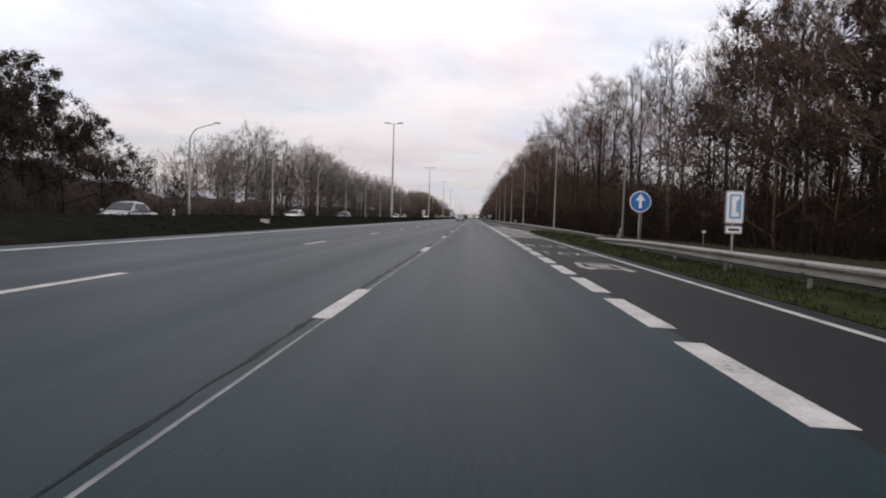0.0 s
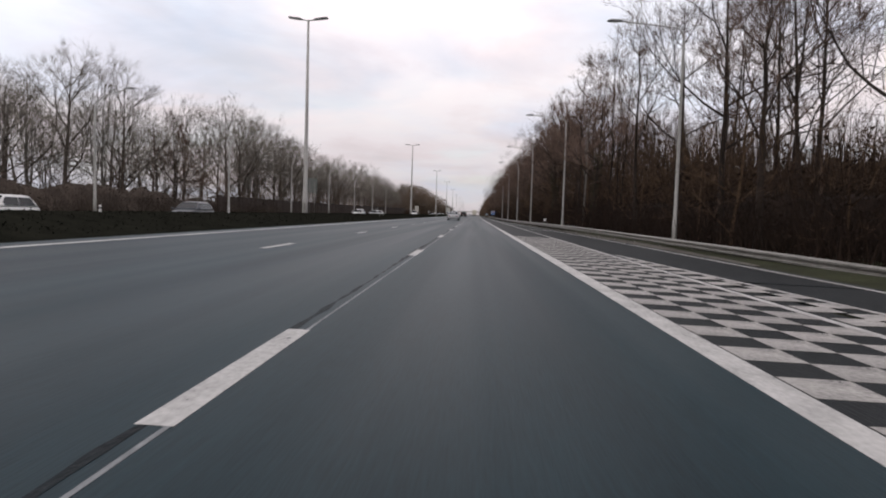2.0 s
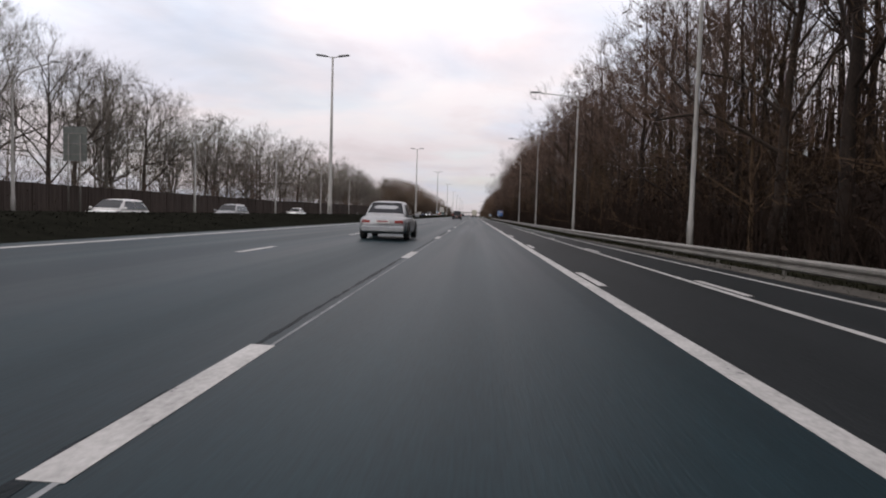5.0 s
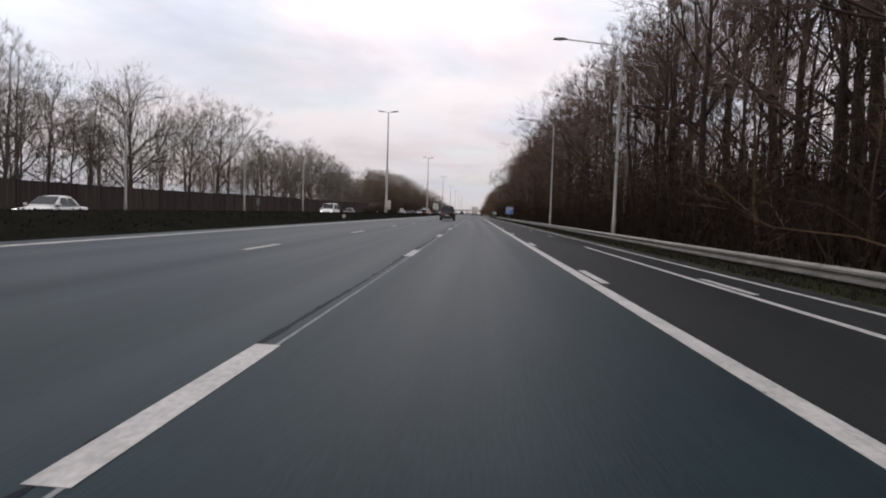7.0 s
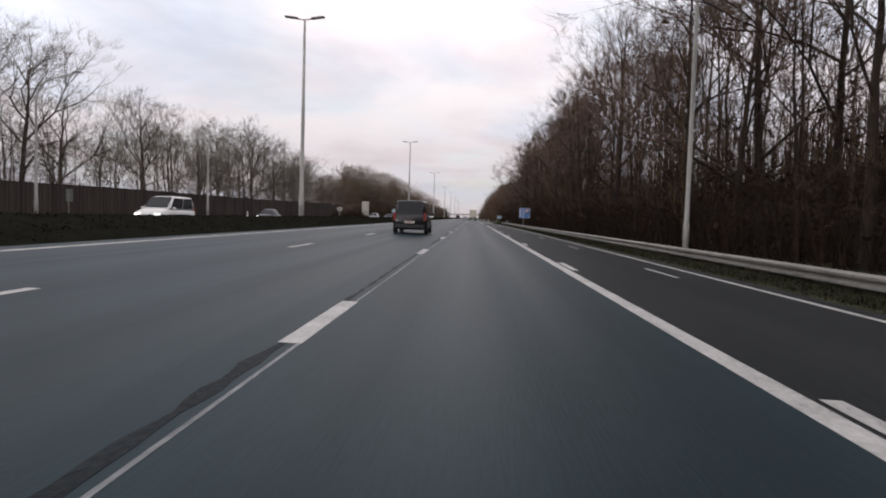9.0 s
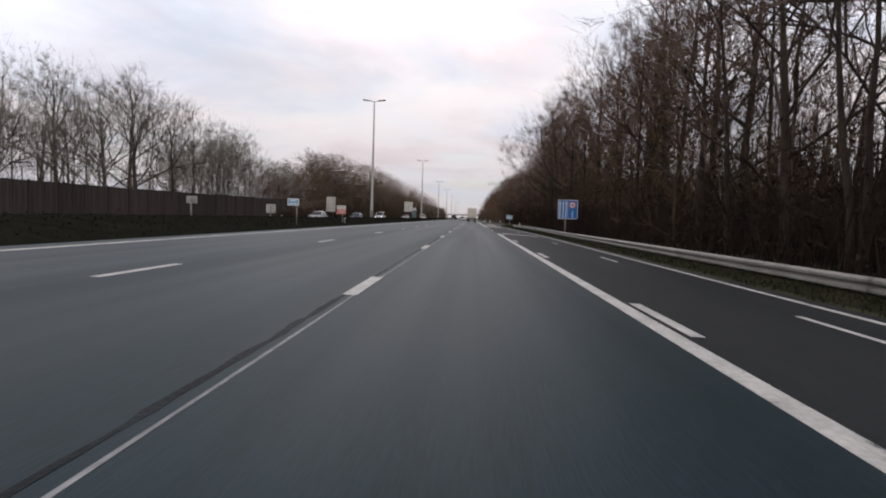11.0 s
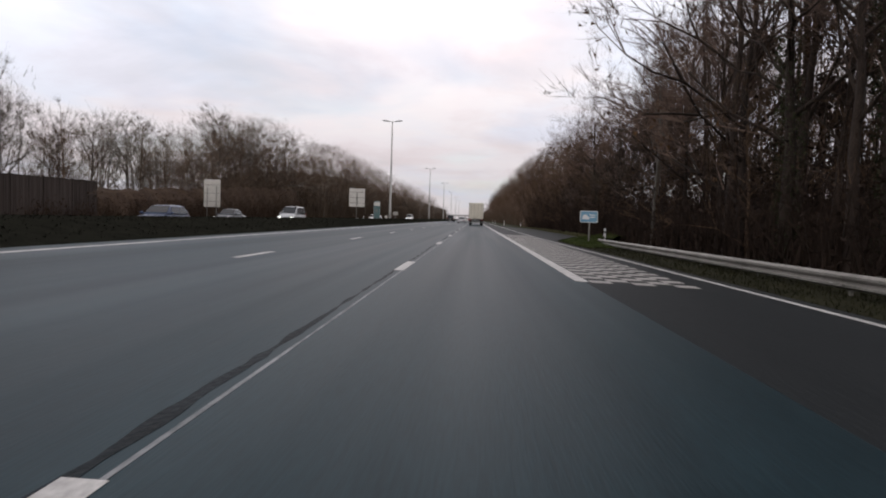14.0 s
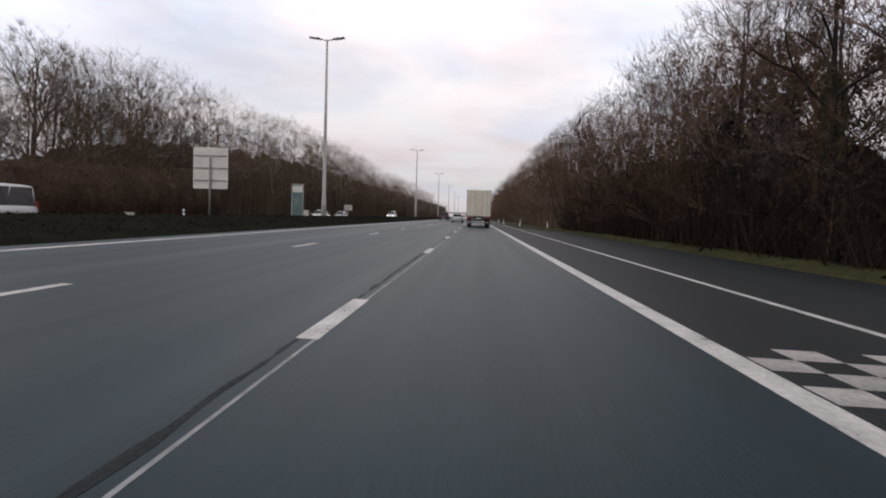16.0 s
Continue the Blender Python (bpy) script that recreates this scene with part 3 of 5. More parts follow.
for seed, cnt, a, b, w in ((1, 7000, 0, 34, 1.6), (2, 20000, 110, 300, 1.3), (3, 12000, 300, 386, 2.6), (4, 9000, 392, 450, 1.2)):
    stuff_mesh("verge_grass", *verge_blades(seed, cnt, a, b, w), DRY_GRASS if seed == 4 else GRASS, "short green winter grass on the verge", "grass")
g = Geo()
for y0_, y1_, w in ((-20, 50, 2.6), (110, 300, 1.6), (300, 386, 2.6)):
    strip(g, lambda y: interp(y, RIGHT_EDGE) + 0.10, lambda y: interp(y, RIGHT_EDGE) + w, y0_, y1_, 2.0, -0.035, 0.01, cols=3)
def mound(x, y):
    """Height of the grassy mound over the lie of the land."""
    d = x - interp(y, RIGHT_EDGE)
    return interp(y, [(375, 0.0), (379, 0.12), (384, 0.24), (389, 0.38), (391.5, 0.30), (393, 0.0)]) * min(1.0, max(0.0, (d - 0.25) / 0.9)) * (0.8 + 0.6 * noise.noise((x * 0.9, y * 0.7, 2)))


g2 = strip(Geo(), lambda y: interp(y, RIGHT_EDGE) + interp(y, [(384, 0.38), (390, 0.10)]), lambda y: interp(y, RIGHT_EDGE) + 2.6, 375, 393, 0.5, 0.0, 0.01, cols=8)
g2.v = [(x, y, z + mound(x, y)) for x, y, z in g2.v]
g5 = strip(Geo(), lambda y: interp(y, RIGHT_EDGE) + 0.05, lambda y: interp(y, RIGHT_EDGE) + 1.25, 391.1, 462, 1.5, 0.0, 0.02, cols=4)
g5.v = [(x, y, z + 0.12 * min(1.0, max(0.0, x - interp(y, RIGHT_EDGE) - 0.1)) * (0.8 + 0.7 * noise.noise((x, y * 0.6, 8)))) for x, y, z in g5.v]
structure("layby_verge", g5, DRY_GRASS, "yellow-green grass edge between the lay-by and the wood", "grass verge", smooth=True)
structure("grass_mound", g2, LAYBY_GRASS, "brighter green grassy mound before the lay-by", "grass verge", smooth=True)
for seed, cnt, a, b, mat, tall in ((9, 9000, 375, 391, LAYBY_GRASS, 0.12), (10, 1500, 386, 393, DRY_GRASS, 0.30)):
    rr = np.random.default_rng(seed)
    tri = []
    for q in rr.uniform(a, b, cnt):
        x = interp(q, RIGHT_EDGE) + rr.uniform(0.35, 2.5)
        if tall > 0.2 and noise.noise((x * 1.3, q * 1.1, 4)) < 0.05:
            continue
        z = lay(x, q) + mound(x, q) - 0.03
        w = rr.uniform(0, 3.14)
        tri += [(x - 0.015 * math.cos(w), q - 0.015 * math.sin(w), z), (x + 0.015 * math.cos(w), q + 0.015 * math.sin(w), z), (x + rr.normal() * 0.05, q + rr.normal() * 0.05, z + rr.uniform(0.4, 1.1) * tall)]
    stuff_mesh("verge_grass", np.array(tri), np.arange(len(tri)).reshape(-1, 3), mat, "lush green grass blades on the mound" if seed == 9 else "tall dry yellow grass tufts on the mound", "grass")
g3 = strip(Geo(), lambda y: 5.0, lambda y: max(5.05, interp(y, [(-20, 10.2), (44, 6.7), (53, 6.0), (60, 5.3)])), -20, 60, 1.2, -0.01, 0.02, cols=6)
g3.v = [(x, y, z + interp(y, [(-20, 0.1), (22, 0.12), (34, 0.36), (52, 0.34), (60, 0.0)]) * max(0.0, math.sin(math.pi * min(1.0, max(0.0, (x - 5.0) / max(0.1, interp(y, [(-20, 3.0), (44, 1.7), (53, 1.0), (60, 0.3)]))))))
         * (0.85 + 0.5 * noise.noise((x * 1.5, y * 0.6, 5)))) for x, y, z in g3.v]
hump = structure("grass_hump", g3, MOUND_GRASS, "green grassy hump between bus lane and slip road", "grass verge", smooth=True)
rr = np.random.default_rng(41)
tri = []
for q in rr.uniform(10, 58, 9000):
    wq = interp(q, [(-20, 3.0), (44, 1.7), (53, 1.0), (60, 0.3)])
    u = rr.uniform(0.04, 1.0)
    x = 5.0 + u * wq
    z = lay(x, q) + interp(q, [(-20, 0.1), (22, 0.12), (34, 0.36), (52, 0.34), (60, 0.0)]) * math.sin(math.pi * u) * 0.85 - 0.03
    a = rr.uniform(0, 3.14)
    tri += [(x - 0.015 * math.cos(a), q - 0.015 * math.sin(a), z), (x + 0.015 * math.cos(a), q + 0.015 * math.sin(a), z), (x + rr.normal() * 0.03, q + rr.normal() * 0.03, z + rr.uniform(0.06, 0.14))]
stuff_mesh("verge_grass", np.array(tri), np.arange(len(tri)).reshape(-1, 3), MOUND_GRASS, "green grass blades on the hump", "grass")
structure("verge", g, GRASS, "green grass strip between the asphalt and the guard rail", "grass verge")

g4 = strip(Geo(), lambda y: interp(y, RIGHT_EDGE) + 0.02, lambda y: interp(y, RIGHT_EDGE) + interp(y, [(72, 0.2), (84, 0.62), (150, 0.5), (168, 0.15)]), 72, 168, 3.0, 0.012, 0.03, cols=2)
structure("gutter", g4, GRIT, "grey-brown gritty gutter strip along the slip road", "gutter")

# ---- guard rails ----
W_PROFILE = [(0.00, 0.155), (0.045, 0.125), (0.090, 0.105), (0.090, 0.060), (0.035, 0.028), (0.0, 0.0), (0.035, -0.028), (0.090, -0.060), (0.090, -0.105), (0.045, -0.125), (0.0, -0.155)]
post_mesh = fix(Geo().box(-0.03, 0.03, -0.05, 0.05, -0.35, 0.62, 0.008).mesh("post", GALV))


def guard_rail(name, centre, y0, y1, top, label, bay=4.0):
    """Beams of W section in bays between posts; the beam faces the road (-x)."""
    root = thing(name, label, "guard rail")
    k = int((y1 - y0) / bay)
    for i in range(k):
        a, b = y0 + i * bay, y0 + (i + 1) * bay
        rings = []
        for y in (a - 0.05, b + 0.05):
            x, z = centre(y), top(y) - 0.155
            outer = [(x - dx, y, z + dz) for dx, dz in W_PROFILE]
            inner = [(x - dx + 0.012, y, z + dz * 0.97) for dx, dz in reversed(W_PROFILE)]
            rings.append(outer + inner)
        part("beam", Geo().loft(rings), GALV, root)
        p = part("post", post_mesh, GALV, root)
        p.location = (centre(a) + 0.07, a, top(a) - 0.64)
    return root


guard_rail("guard_rail", lambda y: 6.2, -40, 34, lambda y: interp(y, [(9, 0.47), (23, 0.43), (31, 0.30), (34, 0.22)]), "weathered galvanised guard rail between road and slip road")
guard_rail("guard_rail", lambda y: interp(y, RAIL), 52, 382, lambda y: rail_top(interp(y, RAIL), y), "long weathered galvanised guard rail before the wood")


# ---- lamps ----
def lantern_geo(ln=0.85, w=0.15, h=0.09):
    """A flat street lantern pointing to +x from the origin."""
    return Geo().loft([[(x, -q, 0), (x, -q * 0.8, t), (x, q * 0.8, t), (x, q, 0), (x, q * 0.7, -0.03), (x, -q * 0.7, -0.03)]
                       for x, q, t in ((0, w * 0.45, h * 0.5), (ln * 0.2, w * 0.8, h), (ln * 0.75, w, h), (ln, w * 0.7, h * 0.4))])


def arm_lamp(label, x, y, z, reach, height, turn, group, bend=1.4, girth=1.0, rise=0.0):
    """A pole that bends over into one arm with a lantern; the arm points to +x before turning."""
    root = thing("street_lamp", label, "street lamp", (x, y, z), turn, group)
    pts = [(0, 0, -0.3), (0, 0, 1.2), (0, 0, 1.25), (0, 0, height * 0.5), (0, 0, height - bend * 1.35 - 0.3)]
    rad = [0.125, 0.125, 0.10, 0.085, 0.07]
    for i in range(1, 7):
        a = math.pi / 2 * i / 6
        pts.append((bend * (1 - math.cos(a)), 0, height - bend * 1.35 - 0.3 + bend * 1.35 * math.sin(a)))
        rad.append(0.065 - 0.004 * i)
    pts.append((reach - 0.8, 0, height))
    rad.append(0.04)
    pts = [(a, b, c + rise * max(0.0, a) / reach) for a, b, c in pts]
    part("pole", Geo().tube(pts, [q * girth for q in rad], 10, True), POLE, root, smooth=True)
    part("service_door", Geo().box(0.10 * girth, 0.135 * girth, -0.05, 0.05, 0.5, 0.95, 0.008), GALV, root)
    geo = lantern_geo()
    geo.v = [(a + reach - 0.85, b, c + height + rise) for a, b, c in geo.v]
    head = part("lantern", geo, LANTERN, root, "grey lantern")
    part("lens", Geo().box(reach - 0.62, reach - 0.15, -0.09, 0.09, height + rise - 0.055, height + rise - 0.028, 0.01), LENS, head)
    return root


first = arm_lamp("pale grey lamp post with a curved arm beside the guard rail", 9.3, 120.9, -0.45, 4.2, 12.1, 180, "lamps along the wood", 0.5)
for x, y in ((11.15, 89.2), (9.0, 155.5), (8.85, 185.6), (8.75, 219.2), (8.75, 252.8)):
    copy_thing(first, pose(x, y, lay(x, y) - 0.05, 0, 0, 180))
s = thing("old_post", "dull grey steel post with a cap among the trees", "post", (13.5, 58.5, lay(13.5, 58.5) - 0.2))
part("shaft", Geo().tube([(0, 0, -0.3), (0, 0, 1.0), (0, 0, 1.05), (0, 0, 7.2)], [0.12, 0.12, 0.10, 0.07], 10, True), DULL_BACK, s, smooth=True)
part("cap", Geo().tube([(0, 0, 7.2), (0, 0, 7.26), (0, 0, 7.34)], [0.09, 0.09, 0.03], 10, True), GALV, s, smooth=True)
first = arm_lamp("pale grey lamp post with a curved arm beyond the opposite carriageway", -36, 78.8, 0.3, 3.9, 11.2, 0, "lamps of the opposite side", girth=1.35, rise=0.4)
for y in (112.0, 145.0, 177.0, 209.5, 243.0, 277.0, 311.0, 46.0):
    copy_thing(first, pose(-36, y, 0.3))


def mast_lamp(y, height):
    root = thing("mast_lamp", "tall pale mast with two flat lanterns on the median bank", "street lamp", (-13.4, y, 0.55), 0, "masts of the median")
    part("pole", Geo().tube([(0, 0, -0.5), (0, 0, 1.6), (0, 0, 1.65), (0, 0, height * 0.55), (0, 0, height)], [0.21, 0.21, 0.175, 0.13, 0.085], 12, True), POLE, root, smooth=True)
    part("service_door", Geo().box(-0.07, 0.07, -0.225, -0.19, 0.45, 1.05, 0.01), GALV, root)
    part("crossarm", Geo().tube([(-0.55, 0, height + 0.10), (-0.2, 0, height + 0.02), (0.2, 0, height + 0.02), (0.55, 0, height + 0.10)], [0.045] * 4, 6, True), POLE, root)
    for s in (-1, 1):
        geo = Geo().loft([[(x, -q, 0.0), (x, -q, t), (x, q, t), (x, q, 0.0)] for x, q, t in ((0.0, 0.10, 0.05), (0.18, 0.17, 0.10), (0.22, 0.19, 0.11), (1.08, 0.19, 0.10), (1.12, 0.17, 0.05))])
        geo.v = [(s * (a + 0.42), b, c + height + 0.04 + 0.13 * a) for a, b, c in geo.v]
        head = part("lantern", geo, LANTERN, root, "flat dark rectangular lantern")
        lens = Geo().box(0.75, 1.45, -0.13, 0.13, -0.06, -0.03, 0.01)
        lens.v = [(s * a, b, c + height + 0.085 + 0.13 * (a - 0.5)) for a, b, c in lens.v]
        part("lens", lens, LENS, head)
    return root


mast = mast_lamp(103.0, 15.2)
for y, k in ((187.7, 0.965), (275.1, 1.005), (358.2, 1.03), (443.4, 1.007), (528.5, 0.965), (612, 1), (696, 1), (780, 1), (864, 1)):
    copy_thing(mast, pose(-13.4, y, 0.55)).scale = (1, 1, k)


# ---- signs ----
def ring_points(n, r, cx=0.0, cz=0.0):
    return [(cx + r * math.cos(2 * math.pi * k / n), cz + r * math.sin(2 * math.pi * k / n)) for k in range(n)]


def rounded(x0, x1, z0, z1, r):
    pts = []
    for cx, cz, a0 in ((x1 - r, z1 - r, 0), (x0 + r, z1 - r, 90), (x0 + r, z0 + r, 180), (x1 - r, z0 + r, 270)):
        pts += [(cx + r * math.cos(radians(a0 + a)), cz + r * math.sin(radians(a0 + a))) for a in (0, 30, 60, 90)]
    return pts


def sign_post(root, x, top, r=0.032, y=0.06, down=-0.4):
    return part("post", Geo().tube([(x, y, down), (x, y, top)], [r, r], 10, True), GALV, root, smooth=True)


def board(root, name, x0, x1, z0, z1, mat, rim=None, r=0.06, y=0.0, label=""):
    """A panel that faces -y, with a rim of another colour behind it."""
    if rim:
        part("rim", Geo().plate(rounded(x0, x1, z0, z1, r), y - 0.012, y + 0.012), rim, root)
        x0, x1, z0, z1 = x0 + 0.035, x1 - 0.035, z0 + 0.035, z1 - 0.035
    return part(name, Geo().plate(rounded(x0, x1, z0, z1, r * 0.8), y - 0.018, y - 0.013 if rim else y + 0.01), mat, root, label)


# round blue sign with a white arrow
s = thing("direction_sign", "round blue sign with a white upward arrow behind the guard rail", "road sign", (7.16, 27.9, lay(7.16, 28) - 0.26))
sign_post(s, 0, 2.2)
part("rim", Geo().plate(ring_points(36, 0.46, 0, 2.4), -0.012, 0.012), SIGN_WHITE, s)
disc = part("disc", Geo().plate(ring_points(36, 0.42, 0, 2.4), -0.018, -0.013), SIGN_BLUE, s)
part("arrow", Geo().plate([(-0.06, 2.12), (0.06, 2.12), (0.06, 2.45), (0.21, 2.45), (0, 2.74), (-0.21, 2.45), (-0.06, 2.45)], -0.024, -0.019), SIGN_WHITE, s)

# give-way sign of the slip road
s = thing("give_way_sign", "white triangle with a red border, point down", "road sign", (12.95, 49.9, lay(12.95, 50) + 0.05))
sign_post(s, 0, 2.3, down=-0.7)
part("border", Geo().plate([(-0.47, 2.72), (-0.42, 2.78), (0.42, 2.78), (0.47, 2.72), (0.03, 1.96), (-0.03, 1.96)], -0.012, 0.012), FADED_SHEEN_RED, s)
part("face", Geo().plate([(-0.33, 2.69), (0.33, 2.69), (0, 2.12)], -0.018, -0.013), SIGN_WHITE, s)

# emergency telephone sign with a plate below it
s = thing("telephone_sign", "white panel with blue field and handset above a small plate", "road sign", (6.98, 17.4, lay(6.98, 17) - 0.45))
sign_post(s, 0, 2.3, down=-0.4)
board(s, "panel", -0.25, 0.25, 1.72, 2.62, SIGN_WHITE, SIGN_GREY)
part("field", Geo().plate(rounded(-0.15, 0.17, 1.86, 2.52, 0.04), -0.024, -0.019), SIGN_PALE_BLUE, s)
part("handset", Geo().plate([(-0.09, 1.92), (0.10, 1.92), (0.12, 2.0), (0.03, 2.06), (0.03, 2.34), (0.12, 2.40), (0.10, 2.47), (-0.09, 2.47)], -0.030, -0.025), SIGN_WHITE, s)
board(s, "lower_plate", -0.23, 0.23, 1.45, 1.68, SIGN_WHITE, SIGN_GREY, 0.03)
part("lettering_bar", Geo().box(-0.15, 0.15, -0.024, -0.019, 1.53, 1.60), SIGN_DARK, s)

# lane sign: three arrows go on, the right lane is closed to lorries
s = thing("lane_sign", "large square blue lane sign with white arrows and a prohibition disc", "road sign", (8.1, 326.85, lay(8.1, 326.85) - 0.05))
s.scale = (1.16, 1.0, 1.12)
sign_post(s, -0.15, 2.4, 0.06, down=-0.2)
Z0, Z1 = 1.18, 2.60
board(s, "panel", -0.71, 0.71, Z0, Z1, SIGN_BLUE, SIGN_WHITE, 0.08)
for x in (-0.56, -0.34, -0.13):
    part("lane_arrow", Geo().plate([(x - 0.03, Z0 + 0.1), (x + 0.03, Z0 + 0.1), (x + 0.03, Z1 - 0.28), (x + 0.075, Z1 - 0.28), (x, Z1 - 0.12), (x - 0.075, Z1 - 0.28), (x - 0.03, Z1 - 0.28)], -0.024, -0.019), SIGN_WHITE, s)
part("lane_edge", Geo().box(-0.03, -0.01, -0.024, -0.019, Z0 + 0.1, Z1 - 0.1), SIGN_WHITE, s)
part("prohibition_border", Geo().plate(ring_points(28, 0.24, 0.33, Z1 - 0.38), -0.024, -0.019), SIGN_RED, s)
part("prohibition_face", Geo().plate(ring_points(28, 0.18, 0.33, Z1 - 0.38), -0.030, -0.025), SIGN_WHITE, s)
part("lorry_shape", Geo().plate([(0.22, Z1 - 0.45), (0.44, Z1 - 0.45), (0.44, Z1 - 0.39), (0.40, Z1 - 0.32), (0.27, Z1 - 0.32), (0.22, Z1 - 0.39)], -0.036, -0.031), SIGN_DARK, s)
for i in range(3):
    z = Z0 + 0.10 + 0.19 * i
    part("lane_bar", Geo().plate([(0.28, z), (0.37, z), (0.37, z + 0.08), (0.325, z + 0.14), (0.28, z + 0.08)], -0.024, -0.019), SIGN_WHITE, s)

# small refuge sign on the grass
s = thing("refuge_sign", "small pale blue sign with a white car shape", "road sign", (6.4, 380.2, lay(6.4, 380) - 0.04))
sign_post(s, 0.05, 1.5, 0.04)
board(s, "panel", -0.5, 0.5, 1.22, 1.88, SIGN_PALE_BLUE, SIGN_WHITE, 0.07)
part("car_shape", Geo().plate([(-0.38, 1.40), (0.02, 1.40), (0.05, 1.52), (-0.08, 1.58), (-0.14, 1.67), (-0.28, 1.66), (-0.36, 1.56)], -0.024, -0.019), SIGN_WHITE, s)
part("lettering_bar", Geo().box(0.08, 0.36, -0.024, -0.019, 1.50, 1.56), SIGN_WHITE, s)
part("lettering_bar", Geo().box(0.02, 0.36, -0.024, -0.019, 1.62, 1.68), SIGN_WHITE, s)


def delineator(x, y, h=0.95):
    root = thing("delineator", "white plastic roadside marker post with a dark band", "marker post", (x, y, lay(x, y) - 0.06), 0, "roadside markers")
    part("body", Geo().loft([[(-w, -d, z), (w, -d, z), (w, d, z), (-w, d, z)] for z, w, d in ((-0.2, 0.06, 0.05), (h - 0.08, 0.055, 0.045), (h, 0.03, 0.03))]), SIGN_WHITE, root)
    part("band", Geo().box(-0.063, 0.063, -0.055, 0.055, h - 0.32, h - 0.17), SIGN_DARK, root)
    part("reflector", Geo().box(-0.03, 0.03, -0.061, -0.056, h - 0.29, h - 0.20), SIGN_GREY, root)
    return root


d0 = delineator(8.6, 386.5)
for x, y in ((9.1, 471), (6.2, 480), (5.6, 520), (5.9, 555)):
    copy_thing(d0, pose(x, y, lay(x, y) - 0.06))
for y in (26, 74, 85.3, 197.5, 261, 415):
    copy_thing(d0, pose(-12.6, y, 0.60)).scale = (0.6, 0.6, 0.45)


def small_cabinet(x, y, z, w, d, h, label):
    """A roadside box with a lid that overhangs, on a short foot."""
    root = thing("roadside_cabinet", label, "cabinet", (x, y, z))
    part("foot", Geo().box(-w * 0.3, w * 0.3, -d * 0.3, d * 0.3, -0.4, 0.06), CONCRETE, root)
    part("body", Geo().box(-w / 2, w / 2, -d / 2, d / 2, 0.05, h - 0.03, 0.015), SIGN_BACK, root)
    part("lid", Geo().box(-w / 2 - 0.02, w / 2 + 0.02, -d / 2 - 0.02, d / 2 + 0.02, h - 0.03, h, 0.01), POLE, root)
    return root


small_cabinet(-10.9, 32.6, 0.40, 0.42, 0.25, 0.27, "small pale box on the median bank")
small_cabinet(-16.7, 328.4, 0.70, 0.15, 0.12, 0.16, "small white marker box beyond the median")
small_cabinet(-11.5, 130.0, 0.58, 0.12, 0.10, 0.15, "small white marker box on the dark bank")
small_cabinet(-11.5, 132.8, 0.50, 0.20, 0.14, 0.18, "small pale grey marker box on the dark bank")
small_cabinet(-10.3, 228.8, 0.45, 0.25, 0.20, 0.22, "small pale box on the foot of the median bank")
small_cabinet(-10.15, 323.8, 0.64, 0.14, 0.10, 0.16, "small white marker box on the median bank")
small_cabinet(-13.0, 436.2, 0.72, 0.35, 0.3, 0.5, "pale grey cabinet beside a mast on the median")
small_cabinet(-12.5, 410.6, 0.62, 0.22, 0.2, 0.25, "small white box on the median bank")
s = thing("marker_plate", "small white plate on a short post behind the rail", "marker", (13.16, 37.0, lay(13.16, 37.0) - 0.1))
sign_post(s, 0, 0.92, 0.02, y=0.03)
board(s, "plate", -0.10, 0.10, 0.85, 0.98, SIGN_WHITE, None, 0.02)
s = thing("marker_plate", "small white plate on a short post behind the long rail", "marker", (8.37, 129.0, lay(8.37, 129) - 0.05))
sign_post(s, 0, 0.78, 0.02, y=0.03)
board(s, "plate", -0.14, 0.14, 0.66, 0.92, SIGN_WHITE, None, 0.02)
# Plain pale marker post with a broad collar, of unknown use.
s = thing("hydrant_post", "short pale grey post with a broad collar behind the rail", "marker post", (6.96, 30.75, lay(6.96, 30.75) - 0.22))
part("stem", Geo().tube([(0, 0, -0.3), (0, 0, 0.55), (0, 0, 0.62)], [0.05, 0.05, 0.09], 10, True), DULL_BACK, s, smooth=True)
part("collar", Geo().tube([(0, 0, 0.62), (0, 0, 0.64), (0, 0, 0.84), (0, 0, 0.87)], [0.08, 0.11, 0.10, 0.04], 12, True), DULL_BACK, s, smooth=True)
part("cap", Geo().tube([(0.03, 0, 0.87), (0.05, 0, 0.96), (0.08, 0, 1.14), (0.08, 0, 1.18)], [0.04, 0.06, 0.06, 0.03], 10, True), GALV, s, smooth=True)


def back_sign(x, y, z, w, z0, z1, posts, label, mat=SIGN_BACK):
    """A sign seen from behind: sheet, stiffening rails, posts."""
    root = thing("road_sign_back", label, "road sign", (x, y, z))
    part("sheet", Geo().plate(rounded(-w / 2, w / 2, z0, z1, 0.06), 0.0, 0.02), mat, root)
    for f in (0.2, 0.5, 0.8):
        zz = z0 + (z1 - z0) * f
        part("stiffener", Geo().box(-w * 0.47, w * 0.47, -0.05, -0.004, zz - 0.03, zz + 0.03, 0.006), GALV, root)
    for px in posts:
        part("post", Geo().tube([(px, -0.09, -0.6), (px, -0.09, z0 + (z1 - z0) * 0.75)], [0.05, 0.05], 10, True), GALV, root, smooth=True)
    return root


